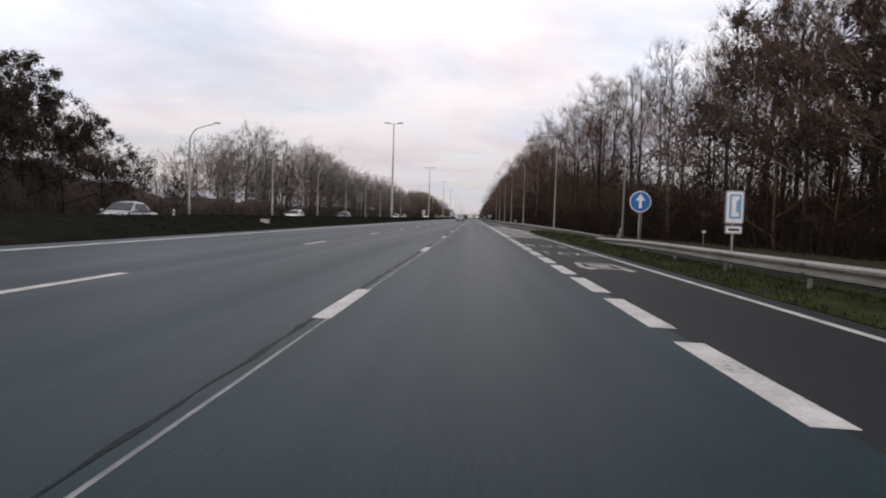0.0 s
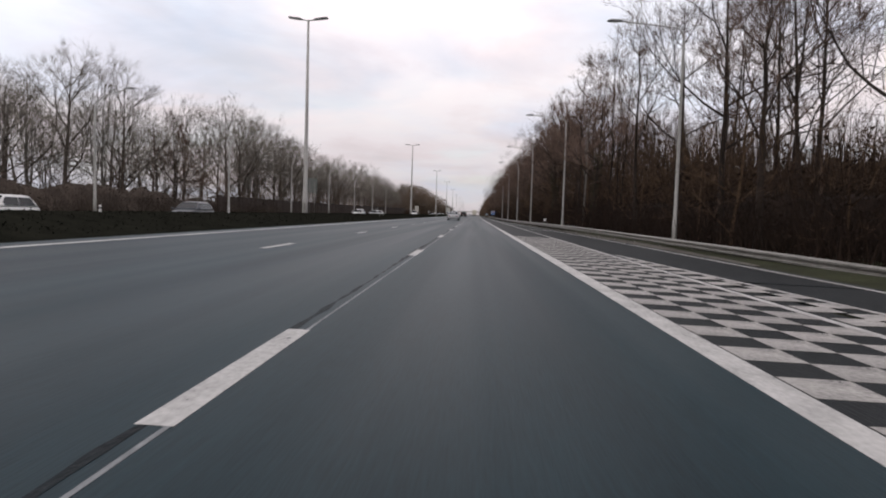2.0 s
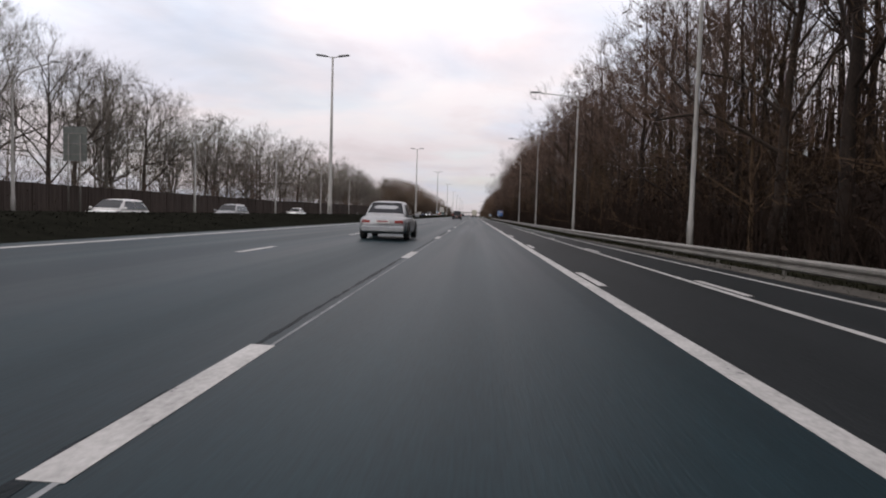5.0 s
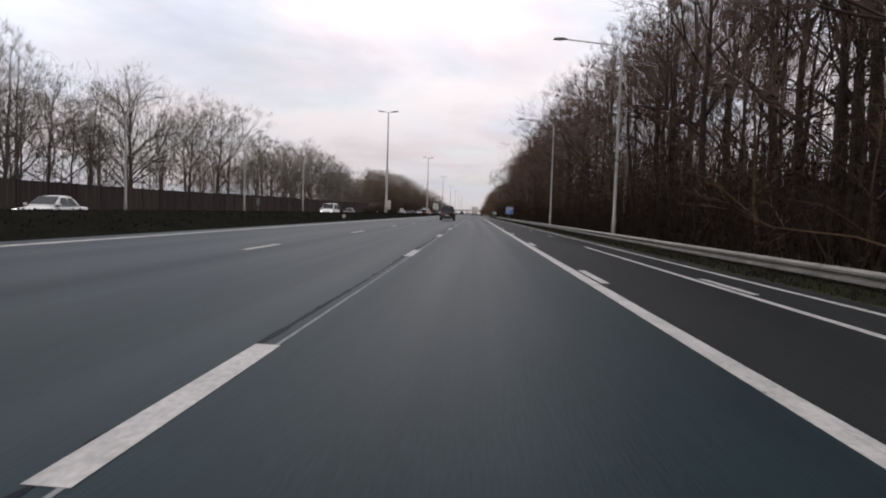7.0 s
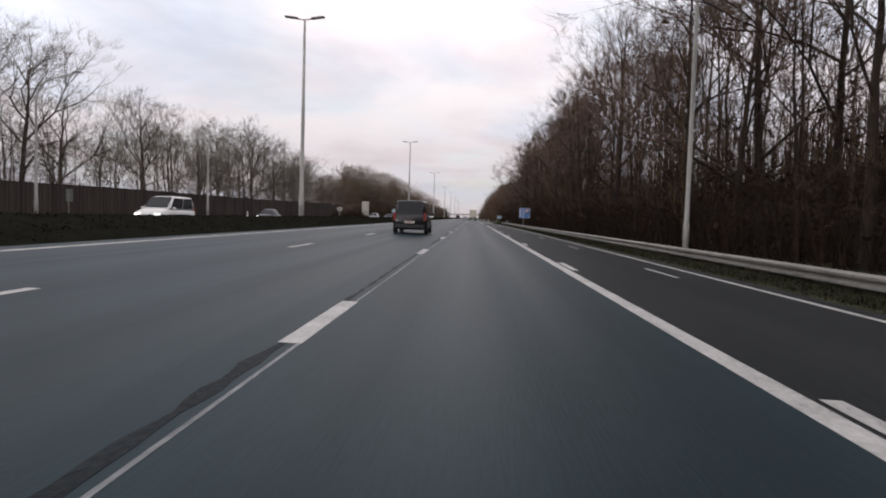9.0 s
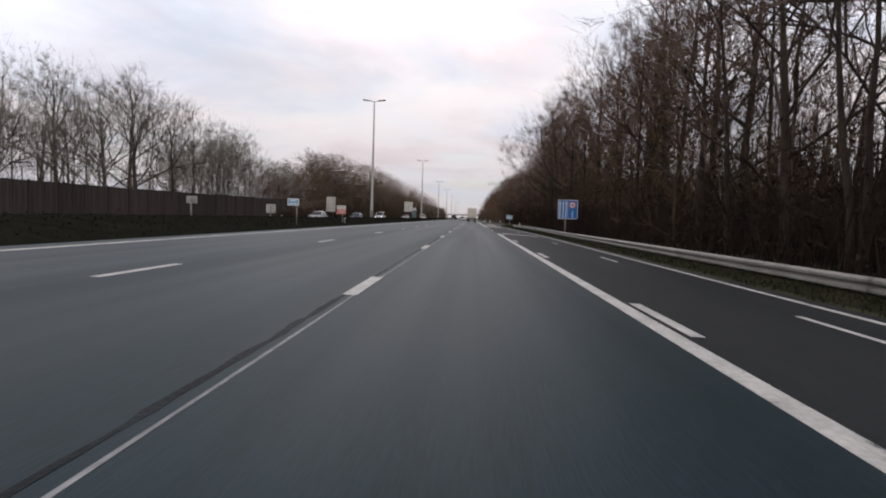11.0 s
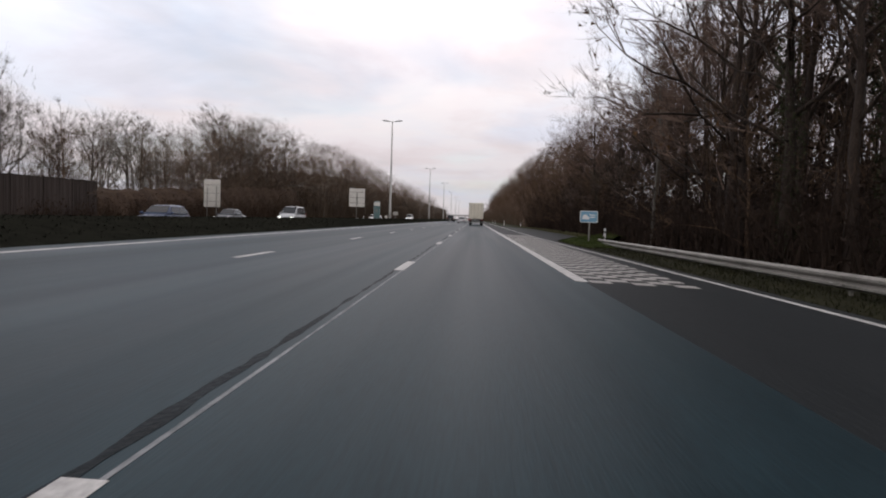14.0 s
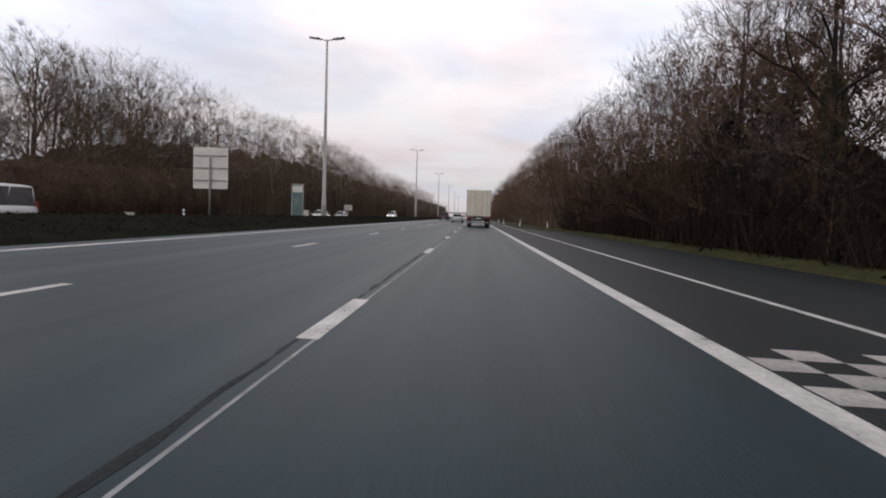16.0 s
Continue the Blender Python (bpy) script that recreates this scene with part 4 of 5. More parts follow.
back_sign(-14.93, 423.2, 0.5, 1.96, 1.70, 3.98, (0.0,), "pale grey back of a square road sign on the median")
back_sign(-33.4, 423.0, 0.3, 2.12, 1.35, 4.8, (-0.6, 0.6), "tall pale grey back of a road sign on two posts")
back_sign(-18.7, 314.8, 0.3, 0.72, 1.20, 1.68, (0.0,), "pale grey back of a small road sign beside the opposite lanes")
back_sign(-16.8, 325.7, 0.4, 0.80, 0.62, 1.34, (0.0,), "small square pale back of a median sign")
back_sign(-34.5, 279.0, 0.3, 0.6, 1.1, 2.2, (0.0,), "narrow dull grey back of a sign before the barrier", DULL_BACK)
s = thing("small_blue_sign", "small faded blue panel with white border and bars on the median", "road sign", (-10.35, 309.6, 0.50))
sign_post(s, 0.2, 1.15, 0.03)
board(s, "panel", -0.33, 0.33, 1.00, 1.40, SIGN_PALE_BLUE, SIGN_WHITE, 0.05)
part("lettering_bar", Geo().box(-0.17, 0.15, -0.024, -0.019, 1.26, 1.31), SIGN_WHITE, s)
part("lettering_bar", Geo().box(-0.22, 0.20, -0.024, -0.019, 1.08, 1.12), SIGN_WHITE, s)
back_sign(-14.6, 460.0, 0.5, 0.9, 0.9, 1.5, (0.0,), "small pale back of a median sign")
back_sign(-32.47, 179.3, 0.3, 2.0, 4.2, 7.0, (-0.5, 0.5), "dark grey-green back of a high sign before the trees", DULL_BACK)
# The lower panel and its bars have a washed-out sheen put into their colour.
s = thing("median_panel_sign", "white panel with a red lower half on the median", "road sign", (-10.7, 325.0, 0.60))
sign_post(s, 0.1, 0.9, 0.035)
board(s, "panel", -0.38, 0.38, 0.87, 1.20, SIGN_BACK, None, 0.03)
board(s, "lower_panel", -0.38, 0.38, 0.49, 0.865, FADED_SHEEN_RED, None, 0.03)
for x in (-0.13, -0.03, 0.07):
    part("lettering_bar", Geo().box(x, x + 0.06, -0.024, -0.019, 0.60, 0.78), SHEEN_PINK_WHITE, s)
s = thing("teal_cabinet_sign", "tall narrow teal panel with a pale head on the median", "road sign", (-15.2, 441.5, 0.5))
board(s, "panel", -0.5, 0.5, 0.25, 2.9, SIGN_TEAL, SIGN_BACK)
part("head_plate", Geo().box(-0.42, 0.42, -0.026, -0.019, 2.2, 2.75), SIGN_BACK, s)
part("pale_mark", Geo().box(-0.25, 0.1, -0.026, -0.019, 1.2, 1.7), DULL_BACK, s)
sign_post(s, -0.4, 0.6)
sign_post(s, 0.4, 0.6)

# ---- far overpass ----
s = thing("overpass", "pale concrete road bridge across the motorway", "bridge", (-8, 1330, 0))
part("deck", Geo().box(-60, 60, -5, 5, 5.2, 6.3, 0.1), CONCRETE, s)
part("parapet", Geo().box(-60, 60, -5.2, -5.0, 5.9, 7.2), CONCRETE, s)
for x in (-46, -7, 28):
    part("pier", Geo().box(x - 0.6, x + 0.6, -3, 3, -0.5, 5.2, 0.1), CONCRETE, s)
for a, b in ((-60, -48), (30, 60)):
    part("abutment", Geo().box(a, b, -5, 5, -0.5, 5.2), CONCRETE, s)


# ---- vehicles ----
def wheel(root, x, y, r, w):
    t = part("wheel", Geo().loft([[(x + dx, y + q * r * math.cos(a), r + q * r * math.sin(a)) for a in [2 * math.pi * k / 20 for k in range(20)]]
                                 for dx, q in ((-w / 2, 0.62), (-w / 2, 0.94), (-w * 0.35, 1), (w * 0.35, 1), (w / 2, 0.94), (w / 2, 0.62))]), RUBBER, root, "black tyre", smooth=True)
    s_ = 1 if x > 0 else -1
    part("rim", Geo().loft([[(x + s_ * dx, y + q * r * math.cos(a), r + q * r * math.sin(a)) for a in [2 * math.pi * k / 20 for k in range(20)]]
                           for dx, q in ((w * 0.3, 0.63), (w * 0.46, 0.6), (w * 0.5, 0.15))]), RIM, t, smooth=True)


def car(label, paint, at, turn, ln=4.4, w=1.8, h=1.46, kind="saloon", lit=True, group=""):
    """A car on its wheels, nose to +y: lower body, cabin, glass, lamps, plates."""
    root = thing("van" if kind == "van" else "car", label, "van" if kind == "van" else "car", at, turn, group)
    P = CAR_PAINTS[paint]
    hl, hw = ln / 2, w / 2
    belt = h * (0.60 if kind != "van" else 0.56)
    hood = belt * 0.93
    # lower body lofted along y: (y, half width, bottom, top)
    if kind == "van":
        st = [(-hl, .90, .42, belt), (-hl + .08, .97, .26, belt + .01), (-hl * .5, 1, .22, belt), (hl * .4, 1, .22, belt), (hl * .62, .98, .22, belt - .02), (hl - .25, .92, .24, hood * .92), (hl, .78, .34, hood * .68)]
    else:
        tail = belt * (1.0 if kind == "hatch" else 0.97)
        st = [(-hl, .82, .42, tail * .86), (-hl + .12, .94, .28, tail), (-hl * .5, 1, .2, belt), (hl * .3, 1, .2, belt), (hl * .5, .98, .2, hood), (hl - .3, .92, .22, hood * .88), (hl, .74, .34, hood * .66)]
    rings = []
    for y, q, z0, z1 in st:
        a = hw * q
        rings.append([(-a * .86, y, z0), (-a * .98, y, z0 + .10), (-a, y, z0 + (z1 - z0) * .5), (-a * .97, y, z1 - .10), (-a * .88, y, z1 - .02), (-a * .5, y, z1 + .015),
                      (a * .5, y, z1 + .015), (a * .88, y, z1 - .02), (a * .97, y, z1 - .10), (a, y, z0 + (z1 - z0) * .5), (a * .98, y, z0 + .10), (a * .86, y, z0)])
    part("body", Geo().loft(rings), P, root, smooth=True)
    # cabin: (y at belt, y at roof)
    if kind == "van":
        rear0, rear1, front1, front0 = -hl + .06, -hl + .16, hl * .18, hl * .58
    elif kind == "hatch":
        rear0, rear1, front1, front0 = -hl + .12, -hl + .55, hl * .12, hl * .48
    else:
        rear0, rear1, front1, front0 = -hl + .75, -hl + 1.35, hl * .10, hl * .46
    b, t = hw * .93, hw * (.72 if kind != "van" else .80)
    low_z = belt - .04
    # cabin: curved rings across the car from the tail to the foot of the windscreen
    mid = (rear1 + front1) / 2

    def ring(y, w0, w1, top):
        side = top - .10 if top > belt + .2 else top - .01
        return [(-w0, y, low_z), (-w1, y, side), (-w1 * .90, y, top - .035 if side < top - .05 else top), (-w1 * .5, y, top), (w1 * .5, y, top),
                (w1 * .90, y, top - .035 if side < top - .05 else top), (w1, y, side), (w0, y, low_z)]

    shell = [ring(rear0, b * .92, b * .86, belt), ring(rear0 + (rear1 - rear0) * .55, b * .97, (b + t) * .47, belt + (h - belt) * .62), ring(rear1, b, t * .97, h - .045), ring(rear1 + .25, b, t, h - .01),
             ring(mid, b, t, h), ring(front1 - .2, b, t, h - .02), ring(front1, b, t * .98, h - .055), ring(front1 + (front0 - front1) * .5, b * .99, (b + t) * .48, belt + (h - belt) * .5), ring(front0, b * .95, b * .88, belt)]
    part("cabin", Geo().loft(shell), P, root, smooth=True)

    def pane(name, pts, push):
        """A glass plate on the cabin, a little proud of it."""
        c = sum((Vector(p) for p in pts), Vector()) / len(pts)
        nrm = (Vector(pts[1]) - Vector(pts[0])).cross(Vector(pts[-1]) - Vector(pts[0])).normalized()
        if nrm.dot(c - Vector((0, mid, belt))) < 0:
            nrm = -nrm
        part(name, Geo().loft([[tuple(Vector(p) - nrm * .03) for p in pts], [tuple(Vector(p) + nrm * push) for p in pts]]), GLASS, root, "dark glass")

    zl, zh = belt + .035, h - .135
    wx = lambda z: b + (t - b) * (z - low_z) / (h - .10 - low_z)
    rl, rh = rear0 + (rear1 - rear0) * .22, rear0 + (rear1 - rear0) * .92
    pane("rear_window", [(-b * .80, rl, belt + (h - belt) * .16), (b * .80, rl, belt + (h - belt) * .16), (t * .84, rh, h - .11), (-t * .84, rh, h - .11)], .055 if kind != "van" else .03)
    fl, fh = front0 - (front0 - front1) * .12, front0 - (front0 - front1) * .92
    pane("windscreen", [(-b * .84, fl, belt + .06), (b * .84, fl, belt + .06), (t * .88, fh, h - .10), (-t * .88, fh, h - .10)], .045)
    y_r0, y_r1 = rear0 + (.42 if kind == "saloon" else .30), rear1 + .10
    y_f0, y_f1 = front0 - .42, front1 - .02
    for s_ in (-1, 1):
        split0, split1 = (y_r0 + y_f0) * .5, (y_r1 + y_f1) * .5
        for a0, a1, c1, c0 in ((y_r0, split0 - .04, split1 - .04, y_r1), (split0 + .04, y_f0, y_f1, split1 + .04)):
            pane("side_window", [(s_ * wx(zl), a0, zl), (s_ * wx(zl), a1, zl), (s_ * wx(zh), c1, zh), (s_ * wx(zh), c0, zh)], .012)
    for s_ in (-1, 1):
        part("headlamp", Geo().box(s_ * hw * .66 - .17, s_ * hw * .66 + .17, hl - .22, hl - .02, hood * .66, hood * .66 + .13, .03), HEAD_ON if lit else HEAD, root)
        if kind == "van":
            part("tail_lamp", Geo().box(s_ * hw * .88 - .07, s_ * hw * .88 + .07, -hl - .015, -hl + .12, belt * .70, belt * 1.12, .02), TAIL, root)
        else:
            part("tail_lamp", Geo().box(s_ * hw * .66 - .16, s_ * hw * .66 + .16, -hl - .005, -hl + .14, belt * .70, belt * .84, .02), TAIL, root)
        part("mirror", Geo().box(s_ * (hw + .09) - .09, s_ * (hw + .09) + .09, hl * .36, hl * .36 + .12, belt - .02, belt + .13, .03), P, root)
        for y in (-hl * .62, hl * .62):
            wheel(root, s_ * (hw - .085), y, .32, .21)
            arch = [(y + .385 * math.cos(radians(a)), .33 + .385 * math.sin(radians(a))) for a in range(-16, 197, 16)]
            part("wheel_arch", Geo().prism(arch, s_ * (hw - .12), s_ * (hw + .006)), TRIM, root)
    part("rear_bumper", Geo().box(-hw * .88, hw * .88, -hl - .05, -hl + .2, .30, .52, .04), P if kind != "van" else TRIM, root)
    part("front_grille", Geo().box(-hw * .5, hw * .5, hl - .06, hl + .015, .42, .56, .02), TRIM, root)
    for y in (-hl - .06, hl + .02):
        pl = part("number_plate", Geo().box(-.26, .26, y, y + .02, .60 if (kind == "van" and y < 0) else (.62 if y < 0 else .40), .72 if (kind == "van" and y < 0) else (.74 if y < 0 else .51)), PLATE, root)
        if y < 0:
            part("plate_bar", Geo().box(-.20, .20, y - .006, y - .002, .64 if kind == "van" else .66, .69 if kind == "van" else .71), PLATE_BAR, pl)
    return root


car("silver saloon in the middle lane of the motorway", "silver", (-3.25, 154, FALL * 3.25), 0, lit=False)
car("black delivery van with dark rear windows in the middle lane", "black", (-3.5, 263, FALL * 3.5), 0, ln=4.7, w=1.88, h=1.86, kind="van", lit=False)
car("pale silver hatchback in the middle lane", "silver", (-3.1, 492, FALL * 3.1), 0, kind="hatch", lit=False)
car("dark delivery van in the overtaking lane", "black", (-6.9, 526, FALL * 6.9), 0, ln=4.9, w=1.9, h=1.9, kind="van", lit=False)
car("white estate car in the middle lane", "white", (-3.3, 560, FALL * 3.3), 0, kind="hatch", lit=False)
car("dull red hatchback in the middle lane", "red", (-3.3, 640, FALL * 3.3), 0, kind="hatch", lit=False)
ONCOMING = [("silver", "saloon", -20.2, 36), ("white", "hatch", -24.0, 84), ("grey", "hatch", -20.3, 98),
            ("white", "hatch", -20.2, 164), ("silver", "hatch", -20.2, 181), ("white", "saloon", -24.0, 214),
            ("white", "van", -20.2, 267), ("grey", "saloon", -24.0, 300), ("silver", "hatch", -20.2, 356), ("silver", "van", -20.2, 413), ("blue", "hatch", -20.2, 384), ("grey", "saloon", -24.0, 405),
            ("white", "saloon", -20.2, 470), ("silver", "hatch", -24.0, 500), ("white", "van", -20.2, 540)]
models = {}
for paint, kind, x, y in ONCOMING:
    key = (paint, kind)
    if key in models:
        copy_thing(models[key], pose(x, y, lay(x, y), 0, 0, 180))
    else:
        models[key] = car(f"{paint} {'delivery van' if kind == 'van' else kind} with lit headlamps on the opposite carriageway", paint, (x, y, lay(x, y)), 180,
                          kind=kind, ln=4.9 if kind == "van" else 4.35, w=1.9 if kind == "van" else 1.8, h=1.95 if kind == "van" else 1.47, group="oncoming traffic")

# lorry with a cream box trailer
s = thing("lorry", "lorry with a tall cream box trailer in the running lane", "lorry", (0.15, 456, 0))
part("box", Geo().box(-1.27, 1.27, 0, 13.4, 1.15, 3.95, 0.03), TARP, s)
for x in (-0.635, 0.635):
    part("rear_door", Geo().box(x - 0.60, x + 0.60, -0.035, -0.002, 1.22, 3.86, 0.012), TARP, s)
for x in (-0.35, 0.35, -0.9, 0.9):
    part("lock_rod", Geo().tube([(x, -0.055, 1.2), (x, -0.055, 3.88)], [0.018, 0.018], 6, True), GALV, s)
for x in (-1.255, 1.255):
    part("corner_post", Geo().box(x - 0.035, x + 0.035, -0.05, 0.05, 1.15, 3.95), GALV, s)
part("chassis", Geo().box(-0.5, 0.5, 0.3, 13, 0.85, 1.15, 0.03), TRIM, s)
part("under_run_bar", Geo().box(-1.15, 1.15, 0.02, 0.12, 0.45, 0.6, 0.02), GALV, s)
part("lamp_beam", Geo().box(-1.25, 1.25, -0.02, 0.1, 0.86, 1.1, 0.02), TRIM, s)
for x in (-1.0, 1.0):
    part("tail_lamp", Geo().box(x - 0.2, x + 0.2, -0.045, -0.021, 0.9, 1.06, 0.01), TAIL, s)
    part("mud_flap", Geo().box(x - 0.25, x + 0.25, 0.75, 0.77, 0.25, 0.85), TRIM, s)
    for y in (1.4, 2.7, 4.0, 11.5):
        wheel(s, x, y, 0.5, 0.38)
p = part("number_plate", Geo().box(-0.26, 0.26, -0.04, -0.021, 0.92, 1.03), PLATE, s)
part("cab", Geo().box(-1.22, 1.22, 13.9, 16.2, 0.6, 3.5, 0.12), CAR_PAINTS["white"], s)


# ---- woods ----
def grow(seed, h, limbs, depth, upright, low=0.3, leaves=0.0, stems=1, ivy=0, spread=0.42, coarse=False, twigs=5, girth=1.0, thin=0.0095):
    """A bare winter tree: trunk with limbs that fork again and again into twigs. Returns (wood, crown, leaf) geometry."""
    rng = random.Random(seed)
    wood, crown, leaf = Geo(), Geo(), Geo()
    thin = 0.016 if coarse else thin

    def turned(d, lo, hi):
        """d bent by lo to hi radians to a random side."""
        side = d.cross(Vector((rng.gauss(0, 1), rng.gauss(0, 1), rng.gauss(0, 1)))).normalized()
        a = rng.uniform(lo, hi)
        return (d * math.cos(a) + side * math.sin(a)).normalized()

    def branch(p, d, ln, r, k):
        d1 = turned(d, 0, 0.2)
        m = p + d1 * ln * 0.5
        d2 = (turned(d1, 0, 0.25) + Vector((0, 0, 0.07))).normalized()
        q = m + d2 * ln * 0.5
        if k >= 3 and not coarse:
            wood.tube([p, m, q], [r, r * .82, r * .66], 4)
        elif k >= 2:
            (crown if k == 2 else wood).tube([p, q], [r, r * .62], 3)
        else:
            crown.spike(p, q, max(r, thin))
        if k == 0:
            for _ in range(twigs):
                b = p.lerp(q, rng.uniform(0.1, 1.0))
                tip = b + (turned(d2, 0.25, 0.8) + Vector((0, 0, 0.25))) * rng.uniform(0.35, 1.0)
                crown.spike(b, tip, thin * 0.9)
            if rng.random() < leaves:
                for _ in range(3 if leaves < 0.9 else 18):
                    c = p.lerp(q, rng.uniform(0.2, 1.2)) + (Vector((rng.gauss(0, .2), rng.gauss(0, .2), rng.gauss(0, .2))) if leaves > 0.9 else Vector())
                    sz = .055 if leaves < 0.9 else .09
                    leaf.add([tuple(c + Vector((rng.gauss(0, sz), rng.gauss(0, sz), rng.gauss(0, sz)))) for _ in range(3)], [(0, 1, 2)])
            return
        for _ in range(3 if rng.random() < 0.35 else 2):
            branch(q, turned(d2, 0.22, 0.62), ln * rng.uniform(0.62, 0.88), r * .62, k - 1)
        if k >= 2:
            branch(p.lerp(q, rng.uniform(0.35, 0.85)), turned(d2, 0.5, 1.0), ln * rng.uniform(0.45, 0.7), r * .4, k - 2)

    for st in range(stems):
        hh = h * (1 if st == 0 else rng.uniform(0.7, 0.92))
        ox, oy = (0, 0) if st == 0 else (rng.uniform(-0.7, 0.7), rng.uniform(-0.7, 0.7))
        lean = rng.uniform(-0.06, 0.06) + (0.08 * ox if st else 0), rng.uniform(-0.06, 0.06)
        axis = []
        for i in range(8):
            z = hh * 0.9 * i / 7
            axis.append(Vector((ox + lean[0] * z + 0.006 * hh * rng.uniform(-1, 1) * (i > 0), oy + lean[1] * z + 0.006 * hh * rng.uniform(-1, 1) * (i > 0), z - (0.3 if i == 0 else 0))))
        r0 = hh * rng.uniform(0.0075, 0.0115) * girth
        wood.tube(axis, [r0 * 1.35] + [r0 * (1 - 0.135 * i) + 0.008 for i in range(1, 8)], 4 if coarse else 6)

        def on_trunk(f):
            k = min(int(f * 7), 6)
            return axis[k].lerp(axis[k + 1], f * 7 - k)

        for _ in range(int(ivy * 1.5)):
            p = on_trunk(rng.uniform(0.02, 0.55))
            a = rng.uniform(0, 6.28)
            rr = r0 + rng.uniform(0.01, 0.30)
            c = p + Vector((rr * math.cos(a), rr * math.sin(a), 0))
            leaf.add([tuple(c + Vector((rng.gauss(0, .042), rng.gauss(0, .042), rng.gauss(0, .042)))) for _ in range(3)], [(0, 1, 2)])
        for i in range(limbs):
            f = low + (1.0 - low) * ((i + rng.random()) / limbs)
            a = 2.4 * i + rng.uniform(-0.5, 0.5)
            el = min(1.45, rng.uniform(0.5, 0.9) * upright + 0.45 * f)
            reach = (hh * spread * (1.08 - f) ** 0.75) * rng.uniform(0.75, 1.25)
            d = Vector((math.cos(a) * math.cos(el), math.sin(a) * math.cos(el), math.sin(el)))
            kk = depth if f < 0.75 else depth - 1
            branch(on_trunk(f), d, reach / (2.6 if kk >= 4 else 2.2), max(0.016, r0 * 0.5 * (1 - f * 0.6)), kk)
    return wood, crown, leaf


def tree(seed, h, label, at, bark=BARK, leaf_mat=DRY_LEAF, twig_mat=TWIG, **kw):
    root = thing("tree", label, "tree", at)
    w, c, l = grow(seed, h, **kw)
    me = w.mesh("trunk", bark, True)
    part("trunk", me, bark, root)
    part("crown", c.mesh("crown", twig_mat), twig_mat, root)
    if l.v:
        part("leaves", l.mesh("leaves", leaf_mat), leaf_mat, root)
    return root


KINDS = [
    tree(11, 19.0, "tall bare tree with upright limbs and fine twigs", (12.2, 128, -0.4), limbs=11, depth=4, upright=1.0, low=0.3, girth=1.35),
    tree(12, 18.0, "bare tree with a wide spreading crown", (16.0, 134, -0.4), limbs=9, depth=5, upright=0.62, low=0.26, spread=0.47, twigs=3, girth=1.3, thin=0.0075),
    tree(13, 17.0, "bare twin-stemmed tree with slender limbs", (12.6, 140, -0.4), limbs=7, depth=4, upright=1.0, stems=2, low=0.25, girth=0.8),
    tree(14, 18.5, "ivy-clad bare tree with a dark trunk", (13.8, 146, -0.4), limbs=10, depth=4, upright=0.9, low=0.3, girth=1.45, ivy=1600, leaf_mat=IVY),
    tree(15, 15.0, "bushy young tree that keeps some brown leaves", (13.5, 369, -0.4), limbs=13, depth=4, upright=0.8, low=0.12, leaves=0.75),
    tree(16, 16.0, "slender pale-barked bare tree", (13.5, 157, -0.4), bark=BARK_PALE, limbs=10, depth=4, upright=1.1, low=0.35, girth=0.8),
    tree(17, 14.0, "multi-stemmed bare shrub tree", (13.2, 163, -0.4), limbs=5, depth=4, upright=1.0, stems=3, low=0.1, girth=0.7)]
FANS = [
    tree(24, 17.0, "tall bare tree with a broad fan of fine haze-paled twigs", (-43, 118, 0.2), bark=BARK_GREY, twig_mat=HAZE_PALE_TWIG, limbs=10, depth=5, upright=1.05, low=0.16, spread=0.62, twigs=4, thin=0.010, girth=1.5),
    tree(25, 16.0, "bare several-stemmed tree with an upright fan of twigs", (-42.5, 124, 0.2), bark=BARK_PALE, twig_mat=HAZE_PALE_TWIG, limbs=7, depth=4, upright=1.1, low=0.18, stems=3, spread=0.55, twigs=4, thin=0.010, girth=1.1),
    tree(26, 16.5, "bare broad-crowned tree with slanting limbs", (-43.5, 130, 0.2), bark=BARK_GREY, twig_mat=HAZE_PALE_TWIG, limbs=12, depth=4, upright=0.9, low=0.15, spread=0.72, twigs=4, thin=0.010, girth=1.4)]
EVERGREEN = tree(18, 15.0, "dense dark tree that keeps its brown leaves", (-41, 56, 0.2), leaf_mat=DARK_LEAF, limbs=15, depth=4, upright=0.6, low=0.08, leaves=1.0, spread=0.5)

# height of the treetops along each side
TOPS_R = [(0, 21), (43, 20.5), (50, 18), (60, 18), (72, 19.5), (85, 20.5), (120, 20.5), (150, 21), (200, 21.5), (240, 21.5), (320, 22), (372, 22), (382, 18.5), (392, 18.2), (400, 16.8), (409, 14.8),
          (421, 13.2), (450, 13.8), (490, 15.3), (560, 17.5), (700, 19), (1500, 19)]
TOPS_L = [(40, 14), (66, 13), (76, 8), (84, 5.5), (92, 6), (97, 8), (102, 13), (110, 14.3), (118, 15.5), (126, 12.5), (136, 14), (152, 14.8), (162, 17.3), (178, 18.6), (216, 18.3), (230, 15.5), (242, 16), (258, 16),
          (271, 13.8), (281, 16.5), (290, 16.3), (295, 13.3), (304, 14.8), (318, 16.8), (346, 18), (370, 18.3), (384, 15.8), (393, 17), (400, 15.5), (405, 12), (414, 11.6), (421, 13.4), (430, 13), (446, 13),
          (451, 16.8), (460, 19), (475, 20.3), (500, 19.2), (530, 21.5), (640, 21.5), (1500, 20)]
FRONT_R = [(-20, 21), (40, 17.5), (70, 14), (110, 11.5), (1500, 11.0)]
rng = random.Random(77)


